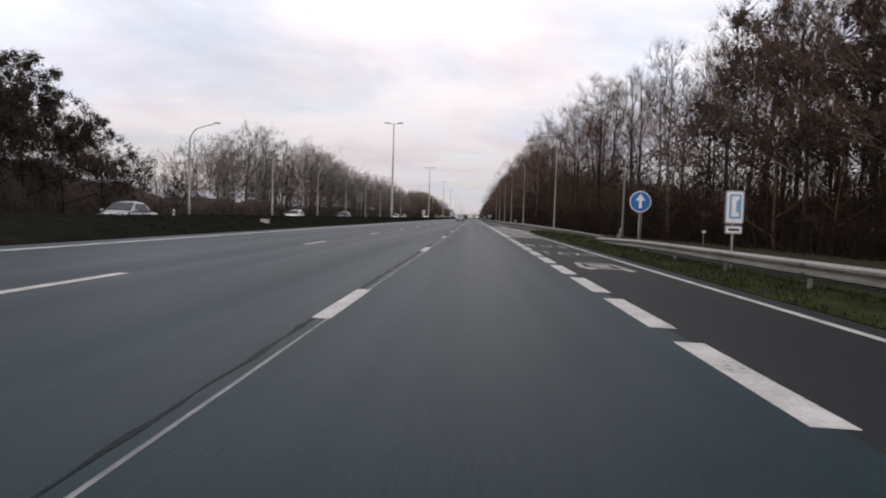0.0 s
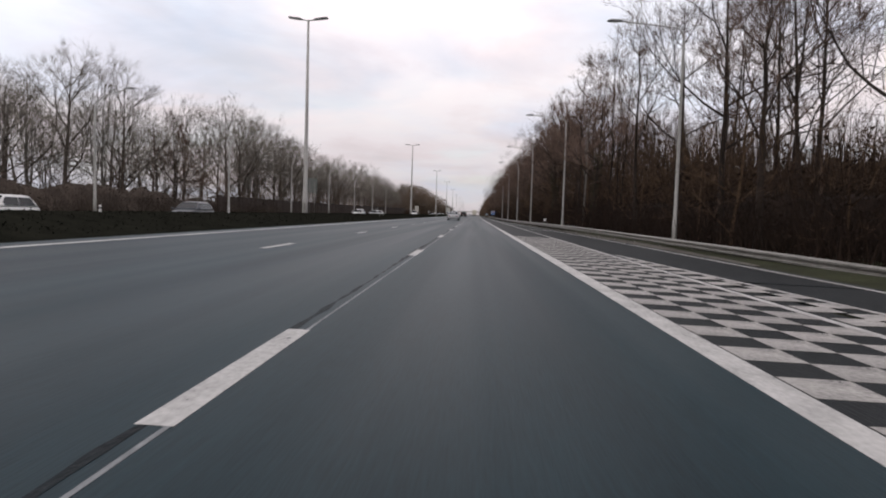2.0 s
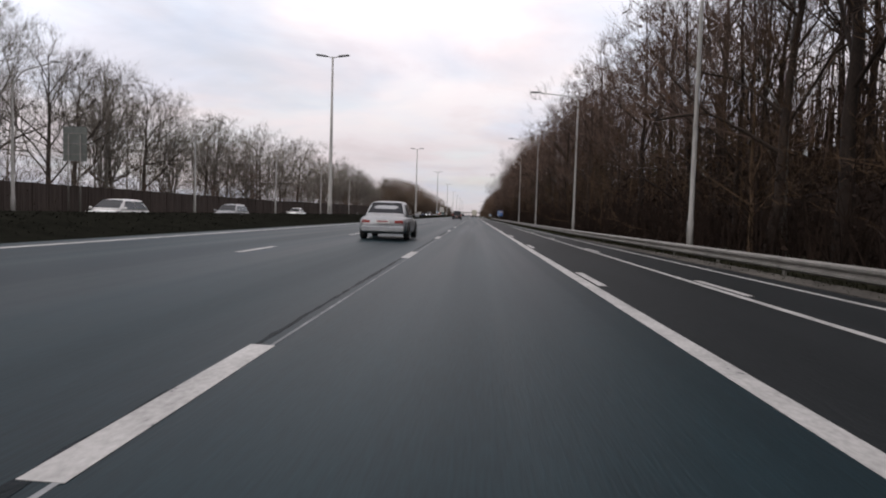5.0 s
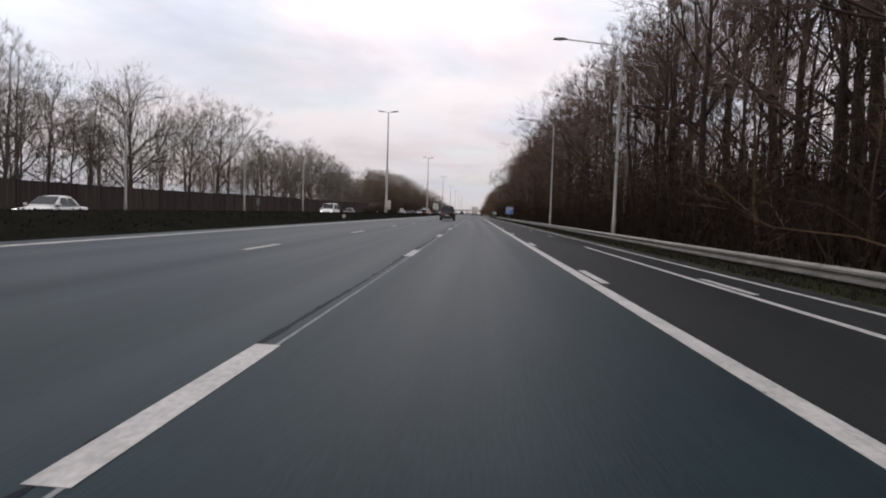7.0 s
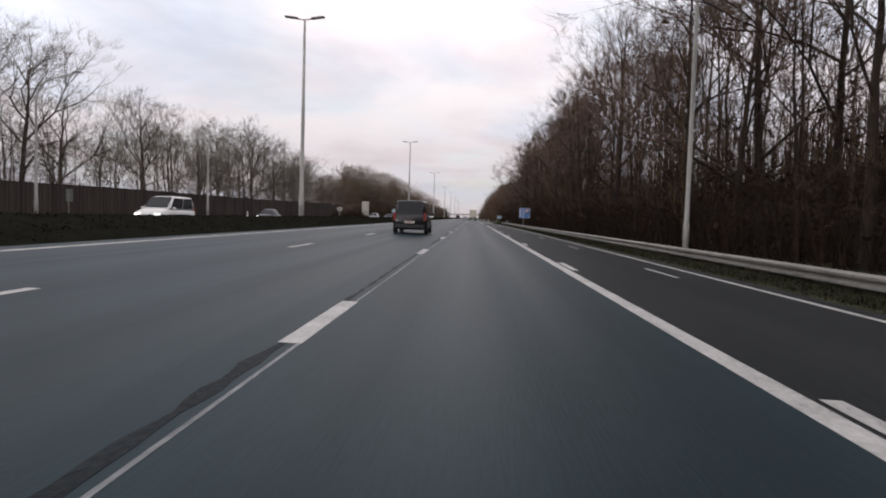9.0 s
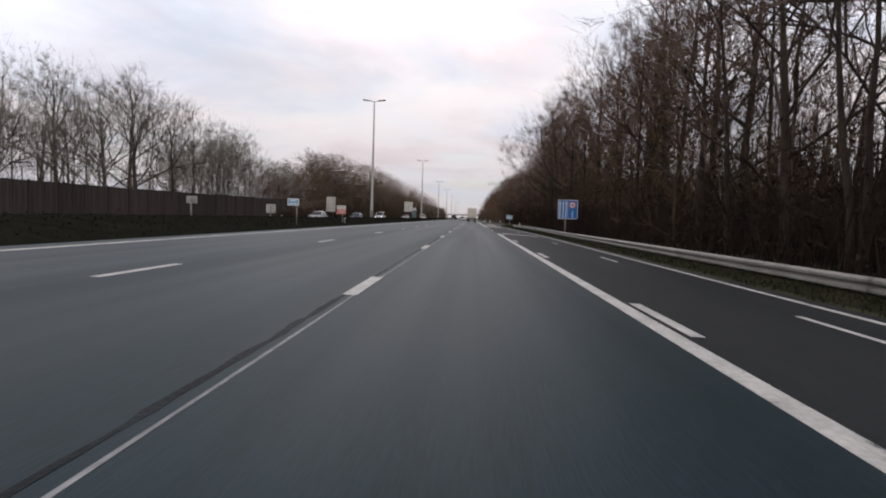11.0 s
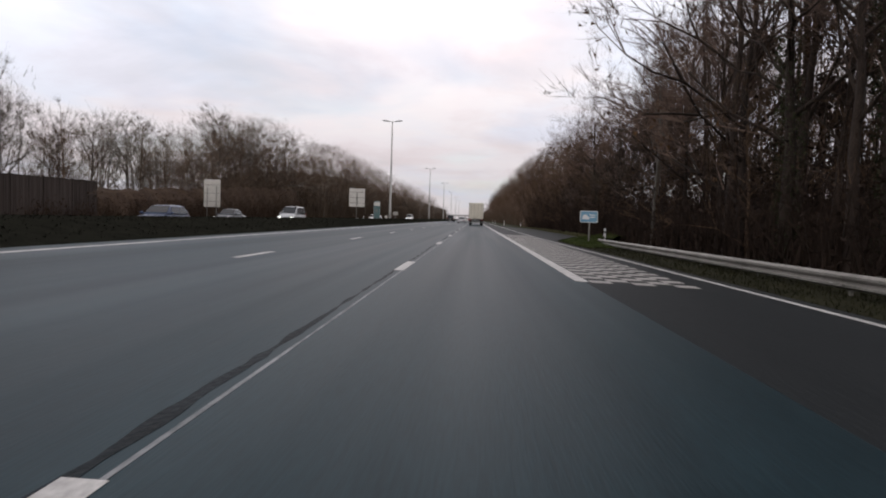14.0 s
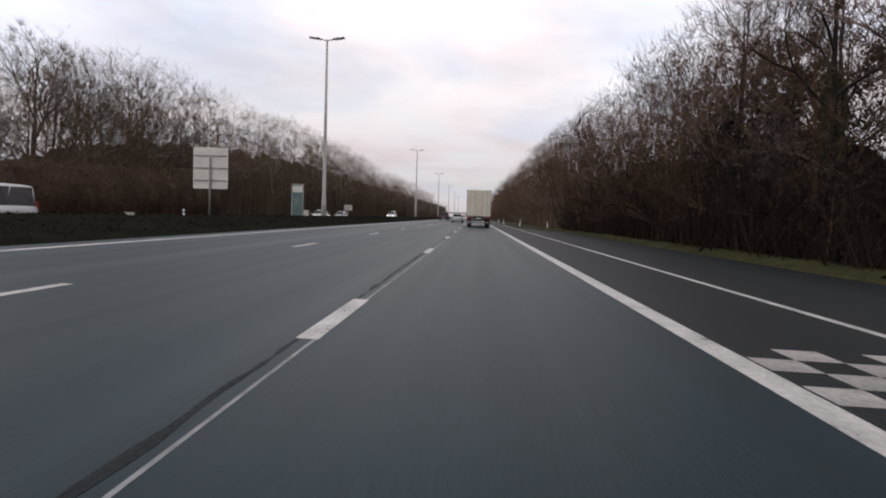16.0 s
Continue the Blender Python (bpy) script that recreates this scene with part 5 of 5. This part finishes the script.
def plant(x, y, z, top, kinds):
    src = rng.choice(kinds)
    base_h = (17.0, 16.0, 16.5)[FANS.index(src)] if src in FANS else (19.0, 18.0, 17.0, 18.5, 15.0, 16.0, 14.0)[KINDS.index(src)]
    k = top / base_h * (rng.uniform(0.74, 1.08) if src in FANS else rng.uniform(0.84, 1.06))
    ob = copy_thing(src, pose(x, y, z, 0, 0, rng.uniform(0, 360)))
    w = k * (1.2 if src in FANS else 1.0)
    ob.scale = (w * rng.uniform(0.85, 1.1), w * rng.uniform(0.85, 1.1), k)
    return ob


y = 8.0
while y < 425:
    front = interp(y, FRONT_R)
    top = interp(y, TOPS_R)
    if y < 395:
        kinds = [KINDS[0], KINDS[1], KINDS[2], KINDS[3], KINDS[5], KINDS[6]]
    else:
        kinds = [KINDS[4], KINDS[6], KINDS[0], KINDS[1]]
    kinds = kinds + [KINDS[4]] * (3 if y < 45 or y > 364 else 0 if 60 < y < 155 or 180 < y < 202 or 335 < y < 364 else 2) + [KINDS[1]] * (3 if 60 < y < 96 or 300 < y < 330 else 0)
    if not (324 < y < 347 or 392 < y < 416):
        plant(front + rng.uniform(0.2, 1.8), y, -0.5, top * rng.uniform(0.8, 1), kinds)
    if not (99 < y < 134 or 344 < y < 358):
        plant(front + rng.uniform(2.8, 6.0), y + rng.uniform(0, 2), -0.5, top, KINDS[:5] if y < 395 else kinds)
    y += rng.uniform(5.5, 8.0) if 58 < y < 112 else rng.uniform(4.0, 6.6) if y < 325 else rng.uniform(3.4, 5.2)
y = 366.0
while y < 388:
    plant(11.5 + rng.uniform(0.5, 4.5), y, -0.5, interp(y, TOPS_R) * 0.95, [KINDS[4], KINDS[4], KINDS[3], KINDS[0], KINDS[6]])
    y += rng.uniform(4.5, 6.5)
for y in (205.5, 208, 211, 214, 218, 222, 226, 229, 233):
    plant(interp(y, FRONT_R) + rng.uniform(2.5, 5.5), y, -0.5, 21, KINDS[:4])
for x, y in ((14.4, 385), (13.0, 391), (15.0, 396)):
    plant(x, y, -0.5, 17.5, [KINDS[0], KINDS[4], KINDS[2]])
for x, y in ((12.2, 400), (14.8, 406), (12.8, 412), (15.2, 416), (12.4, 420), (14.0, 424)):
    plant(x, y, -0.5, 15.0, [KINDS[4], KINDS[3], KINDS[1]])
for x, y, k, q in ((11.6, 356, 0.95, 1.25),):    # wide crowns that lean over the verge
    copy_thing(KINDS[1], pose(x, y, -0.5, 0, -5, y)).scale = (k * q, k * q, k)
for kind, x, y, k in ((3, 14.5, 338, 1.15), (4, 16.5, 331, 1.25), (0, 13.8, 344, 1.1), (4, 17.0, 343, 1.2), (2, 15.0, 326, 1.15)):    # behind the lane sign
    copy_thing(KINDS[kind], pose(x, y, -0.5, 0, 0, y * 3)).scale = (k, k, k)
y = 70.0
while y < 480:
    top = interp(y, TOPS_L)
    kinds = [KINDS[6], KINDS[4], KINDS[6]] if top < 12 else [FANS[0], FANS[1], FANS[2], FANS[1]]
    if y > 440:
        kinds = kinds + [KINDS[4], KINDS[4]]
    plant(-43.5 - rng.uniform(0, 5.5), y, 0.2, top * 1.03, kinds)
    y += rng.uniform(2.9, 4.8) if top > 12 else rng.uniform(3, 5)
for x, y, q in ((-41.5, 139.5, 0.97), (-43, 143, 0.85), (-42.5, 244, 0.8)):
    copy_thing(KINDS[4], pose(x, y, 0.2, 0, 0, y * 5)).scale = (q, q, q)
for x, y, k in ((-43, 62, 1.0), (-46, 48, 1.05), (-40.5, 67.5, 0.72), (-39, 41, 0.95), (-40, 50, 0.9), (-45, 57, 1.0), (-41.5, 73, 0.42), (-41, 86, 0.35), (-38.6, 58, 0.58), (-38, 47, 0.7)):
    copy_thing(EVERGREEN, pose(x, y, 0.3, 0, 0, y * 7)).scale = (k, k, k)


for x, y, k in ((21.5, 17, 1.1), (23.5, 25, 1.2), (26.0, 21, 1.2), (20.5, 9, 1.0), (20.0, 48, 1.2), (20.3, 33, 0.9), (23.5, 40, 1.05),
                (19.0, 374, 1.0), (18.0, 386, 0.95), (14.6, 394, 0.75), (16.5, 401, 0.9), (17.0, 411, 0.9), (15.0, 420, 0.75)):
    copy_thing(EVERGREEN, pose(x, y, -0.6, 0, 0, y * 11)).scale = (k * 0.9, k * 0.9, k)


def far_wood(name, seed, places, label, dense=False, mat=TWIG):
    """Many simple bare trees joined into one mesh; the dense ones keep their low branches."""
    shapes = []
    for i in range(4):
        w, c, l = grow(200 + i, 17.0, limbs=12 if dense else 9, depth=3, upright=0.8 if dense else 0.95, low=0.06 if dense else 0.2, coarse=True, twigs=6 if dense else 3, leaves=0)
        v = np.array(w.v + c.v)
        k = len(w.v)
        f3 = []
        for f in w.f + [tuple(j + k for j in f) for f in c.f]:
            f3.append(f[:3])
            if len(f) == 4:
                f3.append((f[0], f[2], f[3]))
        shapes.append((v, np.array(f3)))
    r = np.random.default_rng(seed)
    vs, fs, base = [], [], 0
    for x, y, z, top in places(r):
        v, f = shapes[r.integers(4)]
        a, k = r.uniform(0, 6.28), top / 17.0 * r.uniform(0.85, 1.05)
        c_, s_ = math.cos(a), math.sin(a)
        q = np.stack([(v[:, 0] * c_ - v[:, 1] * s_) * k * 1.15 + x, (v[:, 0] * s_ + v[:, 1] * c_) * k * 1.15 + y, v[:, 2] * k + z], 1)
        vs.append(q)
        fs.append(f + base)
        base += len(q)
    return stuff_mesh(name, np.concatenate(vs), np.concatenate(fs), mat, label, "woodland")


def edge_right(r):
    out = []
    y = 414.0
    while y < 760:
        out.append((11.6 + r.uniform(0, 5), y, -0.5, interp(y, TOPS_R) * r.uniform(0.8, 1.04)))
        y += r.uniform(1.9, 3.6) * (1 + (y - 414) / 250)
    return out


def edge_left(r):
    out = []
    y = 404.0
    while y < 800:
        out.append((-40 - r.uniform(0, 7), y, 0.2, interp(y, TOPS_L) * r.uniform(0.75, 1.02)))
        y += r.uniform(2.2, 4.0) * (1 + max(0, y - 470) / 200)
    return out


def places_right(r):
    out = []
    y = 10.0
    while y < 440:
        out.append((interp(y, FRONT_R) + r.uniform(6, 16), y, -0.5, interp(y, TOPS_R) * r.uniform(0.5, 0.85)))
        y += r.uniform(3.4, 6)
    while y < 1300:
        for _ in range(1):
            out.append((11.5 + r.uniform(0, 9), y + r.uniform(0, 4), -0.5, interp(y, TOPS_R) * r.uniform(0.85, 1)))
        y += r.uniform(3.0, 5.0) * (1 + (y - 440) / 200)
    return out


def places_left(r):
    out = []
    y = 85.0
    while y < 480:
        if interp(y, TOPS_L) > 11:
            out.append((-48 - r.uniform(0, 9), y, 0.3, interp(y, TOPS_L) * r.uniform(0.75, 0.97)))
        y += r.uniform(4.5, 7.5)
    while y < 1300:
        for _ in range(1):
            out.append((-40 - r.uniform(0, 10), y + r.uniform(0, 4), 0.3, interp(y, TOPS_L) * r.uniform(0.85, 1)))
        y += r.uniform(3.0, 5.0) * (1 + (y - 480) / 200)
    return out


def saplings_right(r):
    out = []
    y = 6.0
    while y < 470:
        out.append((interp(y, FRONT_R) + r.uniform(-0.3, 5.5), y, -0.6, r.uniform(6.5, 12.0) if y < 390 else (r.uniform(3.5, 5.5) if y < 415 else r.uniform(7.5, 11.5))))
        y += r.uniform(3.8, 6.4) if y < 415 else r.uniform(1.5, 2.5)
    return out


def saplings_left(r):
    out = []
    y = 70.0
    while y < 480:
        out.append((-40 - r.uniform(0, 7), y, 0.1, r.uniform(4.5, 10.0)))
        y += r.uniform(2.6, 5.0)
    return out


far_wood("young_growth", 31, saplings_right, "dense brown young growth between the trunks", True, EDGE_TWIG)
far_wood("young_growth", 32, saplings_left, "thin young trees before the opposite wood")
far_wood("woodland_edge", 33, edge_right, "dense brown bare woodland edge beside the road", True, EDGE_TWIG)
far_wood("woodland_edge", 34, edge_left, "dense brown bare woodland edge of the opposite side", True, HAZE_BROWN_TWIG)
far_wood("woodland_depth", 3, places_right, "deeper and farther bare woodland beside the road")
far_wood("woodland_depth", 4, places_left, "deeper and farther bare woodland beyond the opposite carriageway", mat=HAZE_PALE_TWIG)


def deep_wood(name, seed, count, y0, y1, near, far, height, mat, label):
    """Slender stems far inside the wood, each with a few slanting shoots."""
    r = np.random.default_rng(seed)
    y = r.uniform(y0, y1, count)
    x = np.array([interp(q, FRONT_R) for q in y]) + near + (far - near) * r.random(count)
    h = np.array([height(q) for q in y]) * r.uniform(0.6, 1.25, count)
    foot = np.stack([x, y, np.full(count, -0.8)], 1)
    tip = foot + np.stack([r.normal(0, 0.05, count) * h, r.normal(0, 0.05, count) * h, h], 1)
    w = r.uniform(0.05, 0.16, count)
    V, F, base = [], [], 0
    ang = np.array([0, 2.09, 4.19])
    low = foot[:, None, :] + np.stack([np.cos(ang), np.sin(ang), ang * 0], 1)[None] * w[:, None, None]
    top = tip[:, None, :] + np.stack([np.cos(ang), np.sin(ang), ang * 0], 1)[None] * w[:, None, None] * 0.3
    V.append(np.concatenate([low, top], 1).reshape(-1, 3))
    k = np.arange(count)[:, None] * 6
    for i in range(3):
        j = (i + 1) % 3
        F += [np.concatenate([k + i, k + j, k + 3 + j], 1), np.concatenate([k + i, k + 3 + j, k + 3 + i], 1)]
    base = count * 6
    m = 9
    u = r.uniform(0.15, 1.0, (count, m, 1))
    a = foot[:, None, :] + (tip - foot)[:, None, :] * u
    d = np.stack([r.normal(0, 1.1, (count, m)), r.normal(0, 1.1, (count, m)), r.uniform(0.3, 2.2, (count, m))], 2)
    o = r.normal(0, 0.022, (count, m, 3))
    V.append(np.stack([a + o, a - o, a + d], 2).reshape(-1, 3))
    F.append(np.arange(count * m * 3).reshape(-1, 3) + base)
    return stuff_mesh(name, np.concatenate(V), np.concatenate(F), mat, label, "woodland")


def thicket(name, seed, front, depth, y0, y1, height, count, mat, label, m=7, lv=15, tall=0.25):
    """Brushwood: clumps of thin slanting stems with side shoots and dead leaves."""
    r = np.random.default_rng(seed)
    yy = r.uniform(y0, y1, count)
    V, F, base = [], [], 0
    for y in yy:
        sgn = 1 if front(y) > 0 else -1
        x = front(y) + sgn * depth * r.random() ** 1.4
        hh = height(y) * r.uniform(0.45, 1.1) * (1.35 if r.random() < tall else 1)
        p0 = np.array([x, y, lay(x, y) - 0.3]) + np.concatenate([r.normal(0, 0.35, (m, 2)), np.zeros((m, 1))], 1)
        d = np.stack([r.normal(0, 0.25, m), r.normal(0, 0.25, m), np.ones(m)], 1) * (hh * r.uniform(0.5, 1.0, m))[:, None]
        p1 = p0 + d
        s1 = p0 + d * r.uniform(0.2, 0.8, (m, 1))
        s2 = s1 + np.stack([r.normal(0, 0.5, m), r.normal(0, 0.5, m), r.uniform(0.1, 0.9, m)], 1)
        for a, b, w in ((p0, p1, 0.028), (s1, s2, 0.018)):
            o1, o2 = r.normal(0, w, (m, 3)), r.normal(0, w, (m, 3))
            V.append(np.stack([a + o1, a + o2, b], 1).reshape(-1, 3))
            F.append(np.arange(m * 3).reshape(-1, 3) + base)
            base += m * 3
        c = np.array([x, y, 0]) + np.stack([r.normal(0, 0.5, lv), r.normal(0, 0.5, lv), lay(x, y) + r.uniform(0, hh, lv)], 1)
        V.append((c[:, None, :] + r.normal(0, 0.075, (lv, 3, 3))).reshape(-1, 3))
        F.append(np.arange(lv * 3).reshape(-1, 3) + base)
        base += lv * 3
    return stuff_mesh(name, np.concatenate(V), np.concatenate(F), mat, label, "undergrowth")


def twig_haze(name, seed, count, y0, y1, front, depth, low, high, fall, size, mat, label):
    """The finest twigs of the wood: short slivers in loose clumps, thinning out upwards."""
    r = np.random.default_rng(seed)
    sgn = 1 if front(y0) > 0 else -1
    out = []
    while len(out) < count:
        y, u, w = r.uniform(y0, y1), r.random(), r.random()
        x = front(y) + sgn * depth * w
        z = low + (high(y) - low) * u ** fall
        if noise.noise((x * 0.35, y * 0.35, z * 0.22)) + 0.5 * noise.noise((x * 1.1, y * 1.1, z * 0.7)) < r.uniform(-0.35, 0.25):
            continue
        d = np.array((r.normal(0, 0.5), r.normal(0, 0.5), abs(r.normal(0.5, 0.5)))) * size
        o = r.normal(0, 1, 3) * 0.011
        p = np.array((x, y, z))
        out.append((p + o, p - o, p + d))
    v = np.array(out).reshape(-1, 3)
    return stuff_mesh(name, v, np.arange(len(v)).reshape(-1, 3), mat, label, "twigs")


twig_haze("fine_twigs", 51, 44000, 8, 386, lambda y: interp(y, FRONT_R) - 0.3, 6.5, 2.5, lambda y: interp(y, TOPS_R) * 0.86, 1.5, 0.9, EDGE_TWIG, "fine brown twigs of the roadside wood")
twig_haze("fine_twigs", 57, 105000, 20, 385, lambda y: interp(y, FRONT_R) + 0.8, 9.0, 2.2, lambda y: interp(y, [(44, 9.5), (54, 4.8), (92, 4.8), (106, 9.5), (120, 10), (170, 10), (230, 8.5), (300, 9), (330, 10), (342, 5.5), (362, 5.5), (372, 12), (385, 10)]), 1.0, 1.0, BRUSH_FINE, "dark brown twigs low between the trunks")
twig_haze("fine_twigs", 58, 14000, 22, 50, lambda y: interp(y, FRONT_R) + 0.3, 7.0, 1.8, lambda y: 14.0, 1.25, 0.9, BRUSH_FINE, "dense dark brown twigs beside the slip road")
twig_haze("fine_twigs", 52, 56000, 414, 520, lambda y: 11.2, 5.0, 1.5, lambda y: interp(y, TOPS_R) * 0.97, 0.9, 0.9, EDGE_TWIG, "fine brown twigs of the dense wood edge")
twig_haze("fine_twigs", 53, 30000, 520, 900, lambda y: 11.2, 7.0, 3.0, lambda y: interp(y, TOPS_R) * 0.97, 0.8, 1.8, HAZE_BROWN_TWIG, "fine brown twigs of the far wood")
twig_haze("fine_twigs", 54, 40000, 66, 432, lambda y: -41.6, 8.0, 3.0, lambda y: interp(y, TOPS_L) * 0.97, 1.0, 1.1, HAZE_PALE_TWIG, "fine haze-paled twigs of the opposite trees")
twig_haze("fine_twigs", 59, 26000, 140, 408, lambda y: -42.0, 9.0, 2.3, lambda y: 7.5, 1.5, 1.1, HAZE_BROWN_TWIG, "brown twigs low behind the noise barrier")
twig_haze("fine_twigs", 55, 60000, 428, 620, lambda y: -39.0, 8.0, 2.0, lambda y: interp(y, TOPS_L) * 0.98, 0.85, 1.3, HAZE_BROWN_TWIG, "fine brown twigs of the dense opposite wood")
twig_haze("fine_twigs", 56, 20000, 620, 1000, lambda y: -39.0, 8.0, 3.0, lambda y: interp(y, TOPS_L) * 0.98, 0.8, 2.2, HAZE_BROWN_TWIG, "fine brown twigs of the far opposite wood")


def h_right(y):
    return 4.6 + 1.4 * noise.noise((y * 0.05, 1, 0)) + interp(y, [(410, 0), (420, 2.6), (455, 4.2)])


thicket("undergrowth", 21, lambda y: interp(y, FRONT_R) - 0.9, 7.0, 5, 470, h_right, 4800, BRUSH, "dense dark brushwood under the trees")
thicket("undergrowth", 22, lambda y: -38.5, 5.0, 30, 404, lambda y: interp(y, [(120, 3.6), (200, 3.3), (216, 1.9), (404, 1.9)]) + 0.3 * noise.noise((y * 0.04, 5, 0)), 2800, BRUSH_RED, "brown beech brush before the trees")
thicket("undergrowth", 26, lambda y: -37.2, 0.7, 142, 172, lambda y: 2.3 + 0.8 * noise.noise((y * 0.2, 1, 3)), 130, BRUSH_RED, "reddish brown bushes before the noise barrier")
thicket("undergrowth", 23, lambda y: 10.6, 6.0, 455, 1300, lambda y: interp(y, [(455, 8.5), (560, 10.5), (900, 12)]), 1800, HAZE_FAR_BRUSH, "brown brushwood along the far road edge", m=3, lv=26, tall=0.1)
thicket("undergrowth", 24, lambda y: -38.5, 8.0, 435, 760, lambda y: interp(y, [(435, 6), (450, 8), (465, 13), (520, 16.5)]), 2400, HAZE_FAR_BRUSH, "brown brushwood of the opposite wood", m=3, lv=26, tall=0.1)
thicket("undergrowth", 25, lambda y: -38.5, 6.0, 760, 1300, lambda y: 15.0, 800, HAZE_FAR_BRUSH, "brown brushwood along the far opposite edge", m=3, lv=26, tall=0.1)


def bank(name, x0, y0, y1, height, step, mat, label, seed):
    """An added solid, lumpy mound with depth; it stands in for the thicket's closed inside."""
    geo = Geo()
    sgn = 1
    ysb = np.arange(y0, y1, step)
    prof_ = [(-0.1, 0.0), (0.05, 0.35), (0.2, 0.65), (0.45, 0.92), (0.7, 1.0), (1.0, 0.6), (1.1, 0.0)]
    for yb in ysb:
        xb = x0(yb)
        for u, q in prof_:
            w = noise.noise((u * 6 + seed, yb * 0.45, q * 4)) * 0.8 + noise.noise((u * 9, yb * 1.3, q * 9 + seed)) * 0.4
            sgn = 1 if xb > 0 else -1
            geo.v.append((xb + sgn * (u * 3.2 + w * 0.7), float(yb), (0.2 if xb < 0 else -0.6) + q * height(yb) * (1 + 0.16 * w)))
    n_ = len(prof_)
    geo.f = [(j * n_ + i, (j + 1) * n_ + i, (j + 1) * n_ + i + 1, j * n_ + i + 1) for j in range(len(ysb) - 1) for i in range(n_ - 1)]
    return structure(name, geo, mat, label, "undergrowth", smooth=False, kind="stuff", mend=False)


# Dark solid core, added in place of the shaded gaps between the stems.
bank("thicket_core", lambda y: interp(y, FRONT_R) + 3.2, 0, 480, lambda y: 3.2 + 0.9 * noise.noise((y * 0.08, 2, 0)) + interp(y, [(412, 0), (422, 3.4), (455, 4.4)]), 0.9, BRUSH, "dark solid mound for the shaded inside of the roadside thicket", 1)
bank("thicket_core", lambda y: -40.5, 20, 404, lambda y: interp(y, [(62, 4.9), (80, 2.7), (138, 2.7), (146, 1.8), (404, 1.9)]) + interp(y, [(150, 1.0), (200, 0.25), (400, 0.3)]) * (0.7 * noise.noise((y * 0.11, 7, 0)) + 0.4 * noise.noise((y * 0.5, 3, 0))), 0.6, BRUSH_RED, "closed brown inside of the opposite thicket", 2)
END_L = [(392, 2.6), (413, 3.0), (430, 3.9), (460, 5.6), (480, 6.4)]
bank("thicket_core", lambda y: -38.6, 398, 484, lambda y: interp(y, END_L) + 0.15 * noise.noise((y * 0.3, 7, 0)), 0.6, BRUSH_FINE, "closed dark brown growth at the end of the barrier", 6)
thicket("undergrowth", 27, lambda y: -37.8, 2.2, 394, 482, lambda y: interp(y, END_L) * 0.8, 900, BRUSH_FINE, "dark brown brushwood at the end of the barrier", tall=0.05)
bank("thicket_core", lambda y: 12.5, 480, 1320, lambda y: interp(y, [(480, 6.6), (560, 8.6), (800, 11)]) + 0.8 * noise.noise((y * 0.05, 2, 0)), 1.6, HAZE_FAR_BRUSH, "closed dark inside of the far wood", 3)
bank("thicket_core", lambda y: -43.0, 430, 1320, lambda y: interp(y, [(430, 3.0), (446, 4.5), (462, 8.5), (490, 11), (530, 13), (800, 13.5)]) * (1 + 0.14 * noise.noise((y * 0.09, 9, 0))), 1.6, HAZE_FAR_BRUSH, "closed dark inside of the far opposite wood", 4)


# ---- noise barrier beyond the opposite carriageway ----
BARRIER_TOP = [(138, 2.75), (200, 2.75), (250, 2.75), (290, 3.1), (342, 3.25), (380, 3.55), (420, 3.9)]
wall_b = thing("noise_barrier", "long brown-grey weathered timber noise barrier with a straight top", "noise barrier", (-38.0, 146.0, 0.2))
tagged(wall_b, kind="structure")
BOARD = Geo()
for i in range(16):                         # upright boards, each a little proud or set back
    ya = i * 0.24
    BOARD.box(-0.04, 0.03 + 0.012 * (i * 7 % 3), ya + 0.006, ya + 0.234, -0.4, 1.0)
BOARD.box(-0.06, 0.065, 0.0, 3.84, 0.965, 1.0)
panel_mesh = None
for i in range(65):
    ya = 4.0 * i
    top_b = interp(146 + ya, BARRIER_TOP) - 0.2
    if panel_mesh is None:
        ob = part("barrier_panel", BOARD, BARRIER, wall_b)
        post = part("barrier_post", Geo().box(-0.10, 0.10, -0.08, 0.08, -0.4, 1.0, 0.01), BARRIER, wall_b)
        panel_mesh, post_mesh = ob.data, post.data
    else:
        ob, post = new("barrier_panel", panel_mesh), new("barrier_post", post_mesh)
        ob.parent = post.parent = wall_b
    ob.location, ob.scale = (0, ya + 0.08, 0), (1, 1, top_b)
    post.location, post.scale = (0, ya, 0), (1, 1, top_b + 0.06)


def back_height(y):
    return interp(y, [(44, 9.5), (53, 4.6), (92, 4.4), (104, 7.2), (126, 7.5), (140, 9.5), (180, 9), (200, 8), (226, 5.5), (262, 5.5), (280, 7.5), (312, 5.5), (336, 4.6), (362, 4.6), (372, 8.2), (390, 8.5), (402, 4.5), (456, 3.5)]) + 1.1 * noise.noise((y * 0.13, 4, 0)) + 0.7 * noise.noise((y * 0.6, 9, 0))


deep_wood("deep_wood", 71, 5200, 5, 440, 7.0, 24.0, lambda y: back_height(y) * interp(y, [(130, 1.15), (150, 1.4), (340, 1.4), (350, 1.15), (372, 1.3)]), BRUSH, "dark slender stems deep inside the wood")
# Dark backing mound, added for the shade seen through the depth of the wood.
bank("thicket_core", lambda y: interp(y, FRONT_R) + 18.0, 0, 470, back_height, 0.8, BRUSH, "dark solid mound for the shaded depth of the wood", 5)
